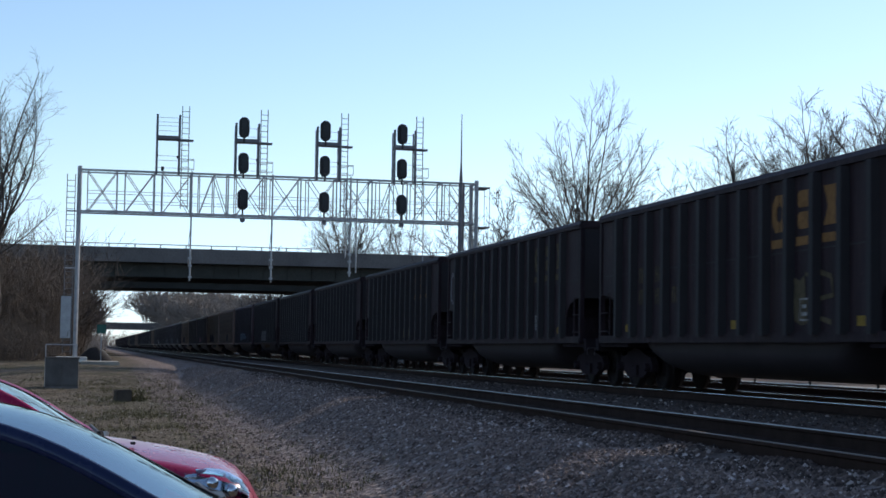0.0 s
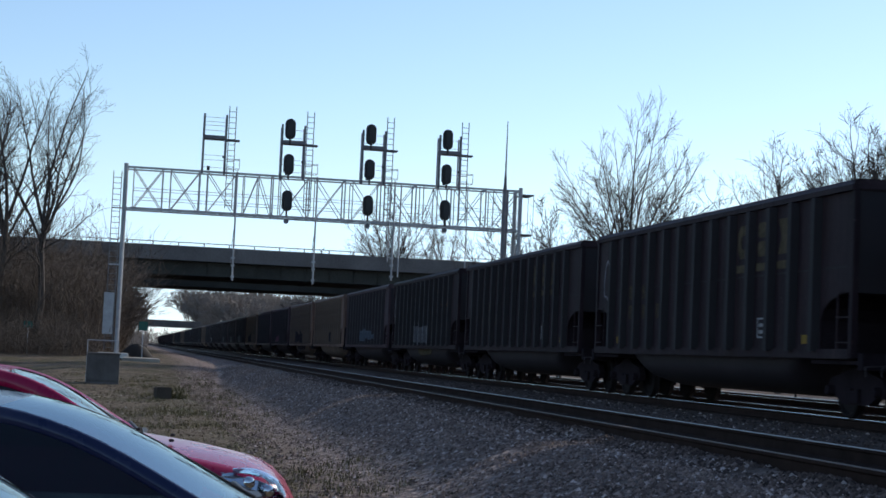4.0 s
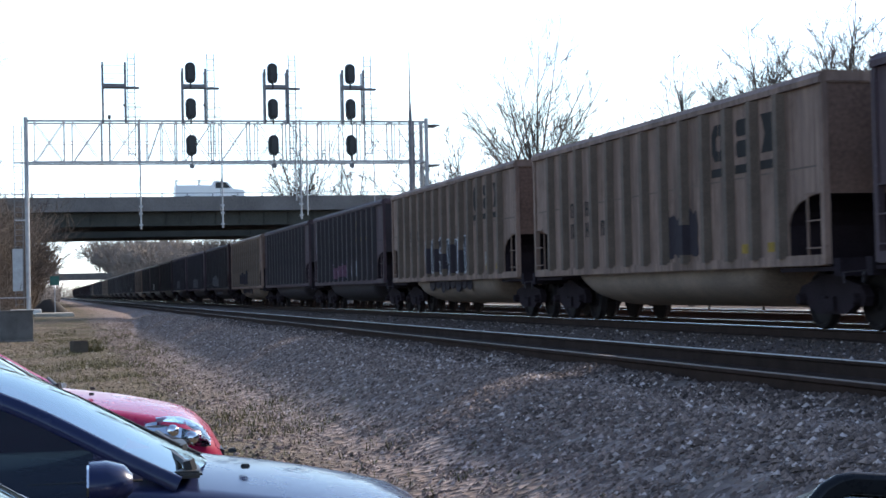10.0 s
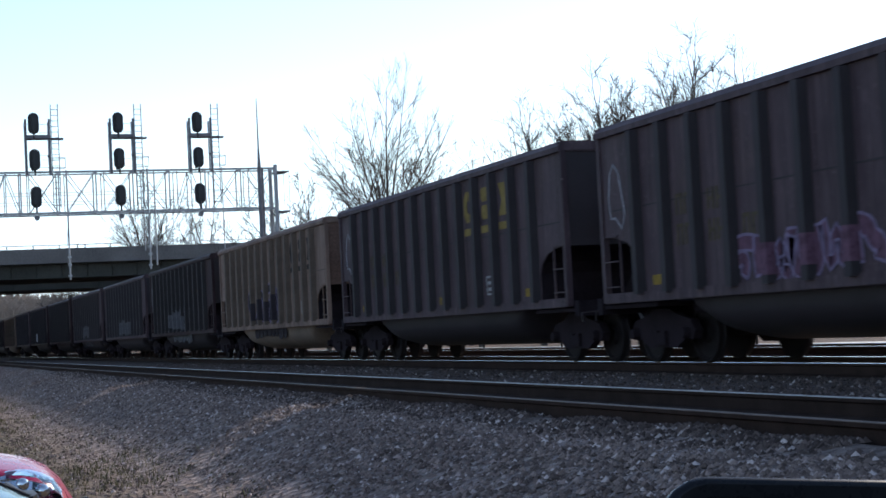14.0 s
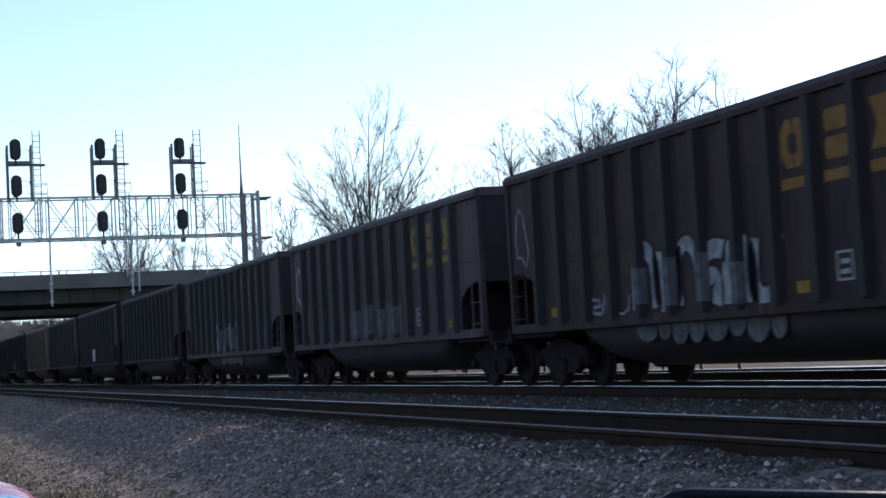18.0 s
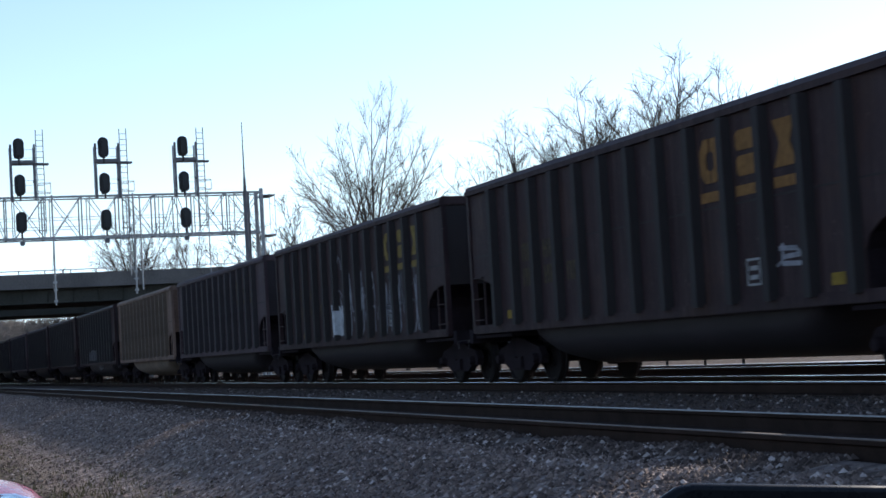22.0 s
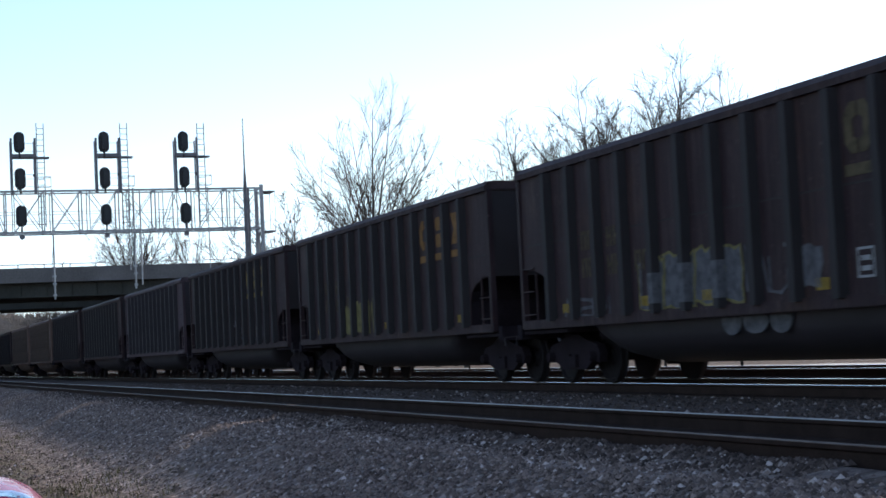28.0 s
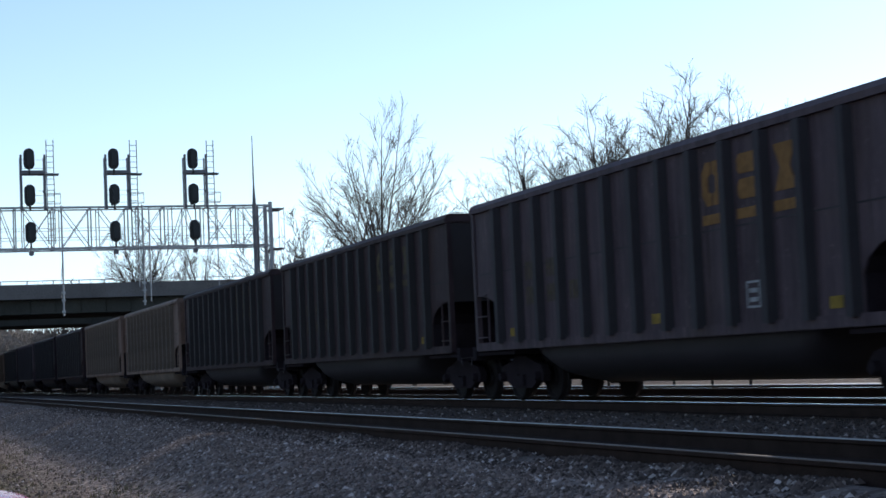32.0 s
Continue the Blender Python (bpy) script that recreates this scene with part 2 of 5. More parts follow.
M_UNDER_TAN = plain("dusty_belly_steel", (0.185, 0.130, 0.100), 0.75, 0.0, 3, 0.35)
M_UNDER_MID = plain("grimy_belly_steel", (0.026, 0.0185, 0.0220), 0.6, 0.0, 3, 0.35)
M_WHEEL = plain("worn_wheel_steel", (0.013, 0.0095, 0.0100), 0.7, 0.0, 8, 0.35, 0.15, 0.15)
M_RUSTY_END = plain("rusty_end_sheet", (0.125, 0.075, 0.058), 0.85, 0.0, 2, 0.4, 0.2, 0.12)
M_COAL = plain("coal_lumps", (0.012, 0.012, 0.013), 0.6, 0.0, 6, 0.6, 0.9)


def stencil(name, color, worn=0.45):
    """Paint that has flaked: patches of grime show through it."""
    n = Nodes(name)
    w = n.ramp(n.noise(5, 6, 0.7), [(0.42, 0.0), (0.62, 1.0)])
    return n.done(n.mix(n.math("MULTIPLY", w, worn), color, tuple(c * 0.3 for c in color)), 0.75, Specular_IOR_Level=0.12)


M_YELLOW = stencil("faded_yellow_stencil", (0.25, 0.175, 0.058))
M_ORANGE = stencil("faded_orange_stencil", (0.24, 0.12, 0.045))
M_DULL = stencil("ghosted_stencil", (0.108, 0.083, 0.050), 0.7)
M_DARKLET = stencil("black_stencil", (0.028, 0.025, 0.024), 0.3)
M_WHITE = stencil("white_stencil", (0.34, 0.33, 0.33))
M_TAG_WHITE = stencil("white_spray", (0.31, 0.30, 0.33), 0.7)
M_TAG_PATCH = stencil("bright_white_spray", (0.5, 0.5, 0.53), 0.5)
M_TAG_GREY = stencil("faded_white_spray", (0.12, 0.115, 0.125), 0.7)
M_TAG_LILAC = stencil("lilac_spray", (0.22, 0.17, 0.26), 0.5)
M_TAG_BLUE = stencil("blue_spray", (0.105, 0.125, 0.16), 0.7)
M_TAG_PINK = stencil("pink_spray", (0.15, 0.075, 0.11), 0.7)
M_TAG_OCHRE = stencil("ochre_spray", (0.20, 0.165, 0.07), 0.6)
M_TAG_BLACK = stencil("black_spray", (0.036, 0.028, 0.034), 0.3)
M_REFLECT = stencil("yellow_reflector", (0.30, 0.19, 0.04), 0.6)

# ---- building helpers ----


class Shape:
    """Collects verts and faces, quickly, for one mesh."""

    def __init__(self):
        self.v, self.f = [], []

    def face_grid(self, rows, close=False):
        """A skin over rows of points; close joins each row's last point to its first."""
        base, n = len(self.v), len(rows[0])
        for r in rows:
            self.v.extend(tuple(p) for p in r)
        for i in range(len(rows) - 1):
            for j in range(n if close else n - 1):
                a, b = base + i * n + j, base + i * n + (j + 1) % n
                self.f.append((a, b, b + n, a + n))
        return self

    def box(self, x0, x1, y0, y1, z0, z1):
        b = len(self.v)
        self.v.extend((x, y, z) for z in (z0, z1) for y in (y0, y1) for x in (x0, x1))
        self.f.extend(tuple(b + i for i in q) for q in ((0, 2, 3, 1), (4, 5, 7, 6), (0, 1, 5, 4), (2, 6, 7, 3), (0, 4, 6, 2), (1, 3, 7, 5)))
        return self

    def tube(self, p, q, r0, r1=None, n=6, caps=True):
        r1 = r0 if r1 is None else r1
        p, q = Vector(p), Vector(q)
        d = (q - p).normalized()
        a = d.orthogonal().normalized()
        c = d.cross(a)
        b = len(self.v)
        for o, r in ((p, r0), (q, r1)):
            for k in range(n):
                w = 2 * math.pi * k / n
                self.v.append(tuple(o + (a * math.cos(w) + c * math.sin(w)) * r))
        for k in range(n):
            self.f.append((b + k, b + (k + 1) % n, b + n + (k + 1) % n, b + n + k))
        if caps:
            self.f.append(tuple(b + k for k in reversed(range(n))))
            self.f.append(tuple(b + n + k for k in range(n)))
        return self

    def prism(self, outline, lo, hi, axis="x"):
        """An outline of (a, b) pairs, thick from lo to hi along an axis."""
        b, n = len(self.v), len(outline)
        for h in (lo, hi):
            for u, w in outline:
                self.v.append({"x": (h, u, w), "y": (u, h, w), "z": (u, w, h)}[axis])
        self.f.append(tuple(b + k for k in range(n)))
        self.f.append(tuple(b + n + k for k in reversed(range(n))))
        for k in range(n):
            self.f.append((b + k, b + n + k, b + n + (k + 1) % n, b + (k + 1) % n))
        return self

    def mesh(self, name, material, smooth=False):
        me = bpy.data.meshes.new(name)
        me.from_pydata(self.v, [], self.f)
        me.materials.append(material)
        if smooth:
            me.polygons.foreach_set("use_smooth", [True] * len(me.polygons))
        me.update()
        return me


def fixed(me):
    """Faces turned outwards."""
    bm = bmesh.new()
    bm.from_mesh(me)
    bmesh.ops.recalc_face_normals(bm, faces=bm.faces)
    bm.to_mesh(me)
    bm.free()
    return me


def part(name, shape, material, parent=None, label="", at=None, smooth=False, bevel=0.0):
    me = shape if isinstance(shape, bpy.types.Mesh) else fixed(shape.mesh(name, material, smooth))
    if bevel:
        bm = bmesh.new()
        bm.from_mesh(me)
        bmesh.ops.bevel(bm, geom=bm.edges[:], offset=bevel, segments=2, affect="EDGES", clamp_overlap=True)
        bm.to_mesh(me)
        bm.free()
    ob = new(name, me)
    if parent:
        ob.parent = parent
    if at is not None:
        ob.matrix_basis = at if isinstance(at, Matrix) else Matrix.Translation(at)
    if label:
        tagged(ob, label)
    return ob


def thing(name, label, category, group="", at=None, kind=""):
    ob = new(name)
    ob.empty_display_size = 0.2
    if at is not None:
        ob.matrix_basis = at if isinstance(at, Matrix) else Matrix.Translation(at)
    return tagged(ob, label, category, group, kind)


def smooth01(a, b, v):
    t = min(1.0, max(0.0, (v - a) / (b - a)))
    return t * t * (3 - 2 * t)


# ---- ground ----
RAIL_TOP = 0.875
TRACKS = (6.52, 12.525, 17.6)


def lot_rise(y):
    return 0.75 * smooth01(56, 92, y)


def ground_z(x, y):
    """The lot, the ballast bed under the tracks, and the flat beyond."""
    bed = 0.69
    z = bed * smooth01(2.6, 4.9, x)
    if x < 4.9:
        z = max(z, lot_rise(y) * (1 - 0.25 * smooth01(2.6, 4.9, x)))
    if x < -2:
        z -= 0.35 * smooth01(-2, -6, x) * (1 - smooth01(60, 100, y))
    if x < 5.7:
        z += 0.085 * smooth01(5.2, 5.6, x) * (0.8 + 0.5 * noise.noise((x * 1.5, y * 0.9, 6)))
    if x > 21:
        z = bed - 0.25 * smooth01(21, 24, x)
    bump = 0.035 * noise.noise((x * 0.7, y * 0.35, 0)) + 0.02 * noise.noise((x * 2.3, y * 1.7, 4))
    return z + bump * (1 if -8 < x < 5.6 else 0.3)


def axis_steps(marks):
    out = []
    for a, b, s in marks:
        k = max(1, round((b - a) / s))
        out += [a + (b - a) * i / k for i in range(k)]
    return out + [marks[-1][1]]


def build_ground():
    xs = axis_steps([(-2500, -300, 700), (-300, -40, 40), (-40, -8, 4), (-8, 4.8, 0.4), (4.8, 8, 0.1), (8, 24, 1.0), (24, 60, 6), (60, 300, 60), (300, 2500, 700)])
    ys = axis_steps([(-600, -40, 140), (-40, 4, 5), (4, 60, 0.8), (60, 110, 1.6), (110, 220, 10), (220, 1200, 98), (1200, 4500, 1100)])
    s = Shape()
    s.face_grid([[(x, y, ground_z(x, y)) for x in xs] for y in ys])
    ob = new("ground", s.mesh("ground", M_GROUND, True))
    tagged(ob, "grey gravel and dry dirt ground along the railway", "ground", kind="structure")


build_ground()


def scatter(name, material, count, x0, x1, y0, y1, small, large, seed, label, keep=None, flat=0.6):
    """Loose stones as one mesh: bent, flattened six-cornered lumps lying on the ground."""
    rng = random.Random(seed)
    s = Shape()
    lump = [(1, 0, 0), (0.3, 0.9, 0), (-0.8, 0.6, 0), (-0.8, -0.6, 0), (0.3, -0.9, 0), (0.1, 0, 1)]
    faces = [(0, 1, 5), (1, 2, 5), (2, 3, 5), (3, 4, 5), (4, 0, 5)]
    made = 0
    while made < count:
        y = y0 + (y1 - y0) * rng.random() ** 1.7
        x = rng.uniform(x0, x1)
        if keep and not keep(x, y, rng):
            continue
        r = small + (large - small) * rng.random() ** 3
        w, c0 = rng.uniform(0, 6.28), rng.uniform(0.7, 1.3)
        z = ground_z(x, y)
        ca, sa = math.cos(w), math.sin(w)
        b = len(s.v)
        for px, py, pz in lump:
            px, py = px * c0 * rng.uniform(0.75, 1.25), py * rng.uniform(0.75, 1.25)
            s.v.append((x + r * (px * ca - py * sa), y + r * (px * sa + py * ca), z - 0.2 * r + r * flat * pz * 1.6 + (0.25 * r * rng.random() if pz == 0 else 0)))
        s.f.extend(tuple(b + i for i in f) for f in faces)
        made += 1
    ob = new(name, s.mesh(name, material))
    return tagged(ob, label, "gravel", kind="stuff")


scatter("ballast_stones", M_BALLAST, 95000, 1.8, 5.5, 5, 80, 0.010, 0.038, 3, "loose grey ballast stones beside the near track",
        lambda x, y, g: g.random() < (0.25 + 0.75 * smooth01(2.2, 4.2, x)) * (1 - 0.8 * smooth01(4.9, 5.5, x)))
scatter("rail_ballast_stones", M_SOOTY, 11000, 4.9, 5.7, 9, 60, 0.015, 0.045, 8, "dark ballast stones heaped along the near rail",
        lambda x, y, g: g.random() < smooth01(4.9, 5.5, x))
scatter("mid_ballast_stones", M_SOOTY, 12000, 7.5, 11.6, 14, 70, 0.015, 0.05, 4, "grey ballast stones between the tracks")
scatter("lot_pebbles", M_PEBBLE, 30000, -4, 3.6, 7, 75, 0.007, 0.04, 5, "brown pebbles and grit on the lot")


def grass_tufts():
    rng = random.Random(12)
    s = Shape()
    for _ in range(15000):
        y = 9 + 60 * rng.random() ** 1.6
        x = rng.uniform(-6, 3.2)
        if noise.noise((x * 0.5, y * 0.22, 9)) < 0.05 and rng.random() < 0.9:
            continue
        z = ground_z(x, y)
        for _ in range(5):
            a, h = rng.uniform(0, 6.28), rng.uniform(0.03, 0.12)
            dx, dy = math.cos(a), math.sin(a)
            b = len(s.v)
            ox, oy = x + rng.uniform(-0.06, 0.06), y + rng.uniform(-0.06, 0.06)
            s.v += [(ox - dy * 0.006, oy + dx * 0.006, z - 0.01), (ox + dy * 0.006, oy - dx * 0.006, z - 0.01), (ox + dx * h * 0.6, oy + dy * h * 0.6, z + h)]
            s.f.append((b, b + 1, b + 2))
    tagged(new("dry_grass", s.mesh("dry_grass", M_GRASS)), "short dry winter grass in patches on the lot", "grass", kind="stuff")


grass_tufts()


# ---- tracks ----
def build_track(x, label, near):
    t = thing("railway_track", label, "railway track", "parallel tracks", kind="structure")
    y0, y1 = -90.0, 1300.0
    web = [(-0.075, 0), (0.075, 0), (0.075, 0.012), (0.012, 0.035), (0.012, 0.135), (0.036, 0.15), (0.036, 0.178), (-0.036, 0.178), (-0.036, 0.15), (-0.012, 0.135), (-0.012, 0.035), (-0.075, 0.012)]
    for side in (-1, 1):
        cx = x + side * 0.7535
        r = part("rail", Shape().prism([(cx + u, RAIL_TOP - 0.186 + w) for u, w in web], y0, y1, "y"), M_RAIL, t, "rust-brown steel rail")
        head = Shape().prism([(cx - 0.033, RAIL_TOP - 0.01), (cx + 0.033, RAIL_TOP - 0.01), (cx + 0.030, RAIL_TOP - 0.002), (cx + 0.018, RAIL_TOP), (cx - 0.018, RAIL_TOP), (cx - 0.030, RAIL_TOP - 0.002)], y0, y1, "y")
        part("running_surface", head, (M_RAILDULL if side < 0 else M_RAILDIM) if near else M_RAILHEAD, r, "worn top of the rail")
    rng = random.Random(round(x * 10))
    tie = fixed(Shape().box(-1.28, 1.28, -0.115, 0.115, -0.17, 0.0).mesh("tie", M_TIE))
    if near:
        for k in range(150):
            part("tie", tie, M_TIE, t, "", pose(x + rng.uniform(-0.03, 0.03), 10 + k * 0.53 + rng.uniform(-0.02, 0.02), RAIL_TOP - 0.188, 0, 0, rng.uniform(-0.6, 0.6)))
    rest = Shape()
    for k in range(160 if near else 320):
        yy = (10 + 150 * 0.53 if near else 10) + k * 0.53
        rest.box(x - 1.28, x + 1.28, yy - 0.115, yy + 0.115, RAIL_TOP - 0.358, RAIL_TOP - 0.188)
    tagged(part("ties", rest, M_TIE, t), "dark wooden ties", kind="stuff")


build_track(TRACKS[0], "empty near railway track with worn rails", True)
build_track(TRACKS[1], "railway track that carries the coal train", False)
build_track(TRACKS[2], "empty far railway track behind the train", False)


# ---- service road and kerb beyond the tracks ----
def service_road():
    grey = plain("grey_gravel_road", (0.21, 0.197, 0.18), 0.9, 0.0, 0.8, 0.25, 0.5, 0.15)
    pale = plain("pale_concrete_road", (0.44, 0.425, 0.40), 0.9, 0.0, 0.8, 0.15, 0.4, 0.15)
    road = part("service_road", Shape().box(23.2, 29.0, 47.0, 240, 0.3, 0.5), grey)
    tagged(road, "grey gravel service road beyond the tracks", "road", kind="structure")
    apron = part("road_apron", Shape().box(23.2, 29.0, -60, 46.99, 0.3, 0.504), pale)
    tagged(apron, "pale concrete apron beyond the tracks", "road", kind="structure")
    t = thing("kerb", "long low pale concrete kerb beyond the tracks", "kerb", kind="structure")
    rng = random.Random(2)
    for k in range(60):
        h = rng.choice((0.56, 0.6, 0.63))
        y = 6 + k * 3.05
        part("kerb_block", Shape().prism([(22.6, 0.3), (22.95, 0.3), (22.93, h), (22.64, h)], y, y + 3.0, "y"), rng.choice((M_PALE, M_PALE, M_CONCRETE)), t)
    stake = fixed(Shape().box(-0.03, 0.03, -0.03, 0.03, -0.15, 0.42).mesh("stake", M_TIE))
    for y in (40.2, 42.4, 44.8, 49.5, 54.0, 62.0):
        tagged(part("stake", stake, M_TIE, None, "", (22.2, y, 0.62)), "short dark wooden stake beside the far track", "stake", "trackside stakes")


service_road()

# ---- signal bridge over the tracks ----
SB_Y = 90.0


def lattice(s, a0, a1, b0, b1, bays, r):
    """Crossed bracing between two chords."""
    a0, a1, b0, b1 = map(Vector, (a0, a1, b0, b1))
    for k in range(bays):
        f, g = k / bays, (k + 1) / bays
        yield Shape().tube(a0.lerp(a1, f), b0.lerp(b1, g), r, n=4)
        yield Shape().tube(b0.lerp(b1, f), a0.lerp(a1, g), r, n=4)


def signal_head(parent, x, y, z):
    rim = []
    for k in range(28):
        w = 2 * math.pi * k / 28
        rim.append((0.285 * math.cos(w), 0.285 * math.sin(w) + (0.28 if math.sin(w) > 0 else -0.28)))
    h = part("signal_head", Shape().prism(rim, -0.02, 0.02, "y"), M_BLACK, parent, "black oval-backed signal head seen from behind", (x, y, z))
    part("lamp_case", Shape().box(-0.13, 0.13, -0.25, -0.02, -0.42, 0.42), M_BLACK, h, bevel=0.03)
    for dz in (-0.26, 0, 0.26):
        s = Shape()
        arc = [(0.12 * math.cos(math.radians(a)), 0.12 * math.sin(math.radians(a))) for a in range(-20, 201, 20)]
        s.face_grid([[(u, 0.02, dz + w) for u, w in arc], [(u, 0.26, dz + w) for u, w in arc]])
        part("hood", s, M_BLACK, h)
    part("mounting_post", Shape().tube((0, -0.1, -0.85), (0, -0.1, -0.35), 0.05), M_BLACK, h)
    return h


def rung_ladder(name, parent, x, y, z0, z1, width=0.37, step=0.3, r=0.03):
    lad = part(name, Shape().tube((x - width / 2, y, z0), (x - width / 2, y, z1), r, n=4).tube((x + width / 2, y, z0), (x + width / 2, y, z1), r, n=4), M_STEEL_DARK, parent, "galvanised ladder")
    rung = fixed(Shape().tube((-width / 2, 0, 0), (width / 2, 0, 0), 0.02, n=4).mesh("rung", M_STEEL_DARK))
    for k in range(int((z1 - z0) / step)):
        part("rung", rung, M_STEEL, lad, "", (x, y, z0 + 0.15 + k * step))
    return lad


def build_signal_bridge():
    sb = thing("signal_bridge", "galvanised steel lattice signal gantry spanning the tracks", "signal gantry")
    xl, xr, zb, zt = -0.95, 20.55, 8.66, 10.86
    for yy in (SB_Y, SB_Y + 1.35):
        for z in (zb, zt):
            part("chord", Shape().box(xl, xr, yy - 0.055, yy + 0.055, z - (0.055 if yy == SB_Y else 0.035), z + (0.055 if yy == SB_Y else 0.035)), M_STEEL, sb, bevel=0.01)
        nb = 11
        for k in range(nb + 1):
            x = xl + (xr - xl) * k / nb
            part("truss_post", Shape().box(x - 0.035, x + 0.035, yy - 0.03, yy + 0.03, zb, zt), M_STEEL, sb)
            if k < nb:
                x2, w = x + 0.42, x + (xr - xl) / nb
                part("truss_post", Shape().box(x2 - 0.025, x2 + 0.025, yy - 0.02, yy + 0.02, zb, zt), M_STEEL, sb)
                if k % 5 != 3:
                    part("brace", Shape().tube((x2, yy, zt), (w, yy, zb), 0.028, n=4), M_STEEL, sb)
                    part("brace", Shape().tube((x2, yy, zb), (w, yy, zt), 0.028, n=4), M_STEEL, sb)
                else:
                    m = (x2 + w) / 2
                    part("brace", Shape().tube((m, yy, zt), (x2, yy, zb), 0.028, n=4), M_STEEL, sb)
                    part("brace", Shape().tube((m, yy, zt), (w, yy, zb), 0.028, n=4), M_STEEL, sb)
                    part("truss_post", Shape().box(m - 0.025, m + 0.025, yy - 0.02, yy + 0.02, zb, zt), M_STEEL, sb)
    for k in range(12):
        x = xl + (xr - xl) * k / 11
        for z in (zb, zt):
            part("cross_strut", Shape().box(x - 0.03, x + 0.03, SB_Y, SB_Y + 1.35, z - 0.03, z + 0.03), M_STEEL, sb)
    part("walkway", Shape().box(xl + 0.3, xr - 0.3, SB_Y + 0.35, SB_Y + 1.0, zb + 0.08, zb + 0.11), M_STEEL_DARK, sb, "steel grating walkway")
    for z in (9.25, 9.4, 9.75, 9.9):
        part("handrail", Shape().tube((xl + 0.4, SB_Y + 1.55, z), (xr + 0.4, SB_Y + 1.55, z), 0.018, n=4), M_STEEL, sb)
    # end posts
    for x in (xl, xr):
        for yy in (SB_Y, SB_Y + 1.35):
            part("post", Shape().tube((x, yy, ground_z(min(x, 4), SB_Y) - 0.3 if x < 0 else 0.3, ), (x, yy, 11.05), 0.115, n=10), M_STEEL, sb)
        for p in lattice(None, (x, SB_Y, 1.2), (x, SB_Y, 8.5), (x, SB_Y + 1.35, 1.2), (x, SB_Y + 1.35, 8.5), 4, 0.03):
            part("brace", p, M_STEEL, sb)
    for z0 in (8.5, 10.7):
        part("end_platform", Shape().box(xr + 0.1, xr + 0.75, SB_Y - 0.1, SB_Y + 1.4, z0 - 0.06, z0), M_STEEL_DARK, sb)
    for x in (xr + 0.45, xr + 0.75):
        part("platform_post", Shape().tube((x, SB_Y, 8.5), (x, SB_Y, 10.75), 0.02, n=4), M_STEEL, sb)
    part("post", Shape().box(19.55, 19.85, SB_Y - 0.1, SB_Y + 0.1, zb - 1.5, zt), M_STEEL_DARK, sb, "dark upright beside the right post")
    # climbing ladder and guard on the left post
    rung_ladder("climbing_ladder", sb, -1.37, SB_Y - 0.15, 1.1, 10.6, 0.42)
    part("ladder_stay", Shape().box(-1.6, xl, SB_Y - 0.17, SB_Y - 0.12, 5.6, 5.68), M_STEEL, sb)
    part("ladder_stay", Shape().box(-1.6, xl, SB_Y - 0.17, SB_Y - 0.12, 8.6, 8.68), M_STEEL, sb)
    part("ladder_guard", Shape().box(-1.72, -1.2, SB_Y - 0.22, SB_Y - 0.19, 1.95, 4.15), M_STEEL, sb, "flat sheet guard over the ladder", bevel=0.01)
    part("footing", Shape().box(-1.9, -0.3, SB_Y - 0.7, SB_Y + 2.0, 0.2, 0.98), M_PALE, sb, "concrete footing", bevel=0.03)
    part("footing", Shape().box(20.0, 21.2, SB_Y - 0.7, SB_Y + 2.0, 0.1, 0.8), M_PALE, sb, bevel=0.03)
    # masts with heads
    for n, (x0, x1) in enumerate(((3.02, 4.2), (7.2, 8.42), (11.6, 12.82), (15.85, 17.0))):
        top = 13.95 if n == 0 else 13.65
        for x in (x0, x1):
            part("mast_post", Shape().box(x - 0.055, x + 0.055, SB_Y - 0.35, SB_Y - 0.25, zt - 0.15, top), M_STEEL_DARK, sb)
            part("mast_post", Shape().box(x - 0.04, x + 0.04, SB_Y + 0.3, SB_Y + 0.38, zt - 0.1, top - 0.1), M_STEEL, sb)
        part("mast_beam", Shape().box(x0, x1 + 0.05, SB_Y - 0.4, SB_Y + 0.45, 12.62, 12.8), M_STEEL_DARK, sb)
        part("mast_step", Shape().box(x1, x1 + 0.75, SB_Y - 0.05, SB_Y + 0.45, 12.6, 12.68), M_STEEL_DARK, sb)
        rails = (13.15, 13.42, 13.62, 13.86) if n == 0 else (13.0, 13.45)
        for z in rails + (11.15, 11.55, 11.8):
            part("mast_rail", Shape().tube((x0, SB_Y + 0.34, z), (x1, SB_Y + 0.34, z), 0.014, n=4), M_STEEL, sb)
        for z in (11.1, 11.62):
            s = Shape().tube((x1, SB_Y - 0.05, z), (x1 + 0.8, SB_Y - 0.05, z), 0.02, n=4).tube((x1, SB_Y + 0.5, z), (x1 + 0.8, SB_Y + 0.5, z), 0.02, n=4).tube((x1 + 0.8, SB_Y - 0.05, z), (x1 + 0.8, SB_Y + 0.5, z), 0.02, n=4)
            part("cage_rail", s, M_STEEL, sb)
        part("cage_post", Shape().tube((x1 + 0.8, SB_Y - 0.05, 11.1), (x1 + 0.8, SB_Y - 0.05, 11.62), 0.02, n=4), M_STEEL, sb)
        part("junction_box", Shape().box(x0 + 0.25, x0 + 0.4, SB_Y - 0.2, SB_Y - 0.08, zt + 0.07, zt + 0.3), M_BLACK, sb, bevel=0.01)
        part("junction_box", Shape().box(x1 - 0.14, x1 - 0.06, SB_Y - 0.42, SB_Y - 0.35, 11.6, 11.72), M_BLACK, sb)
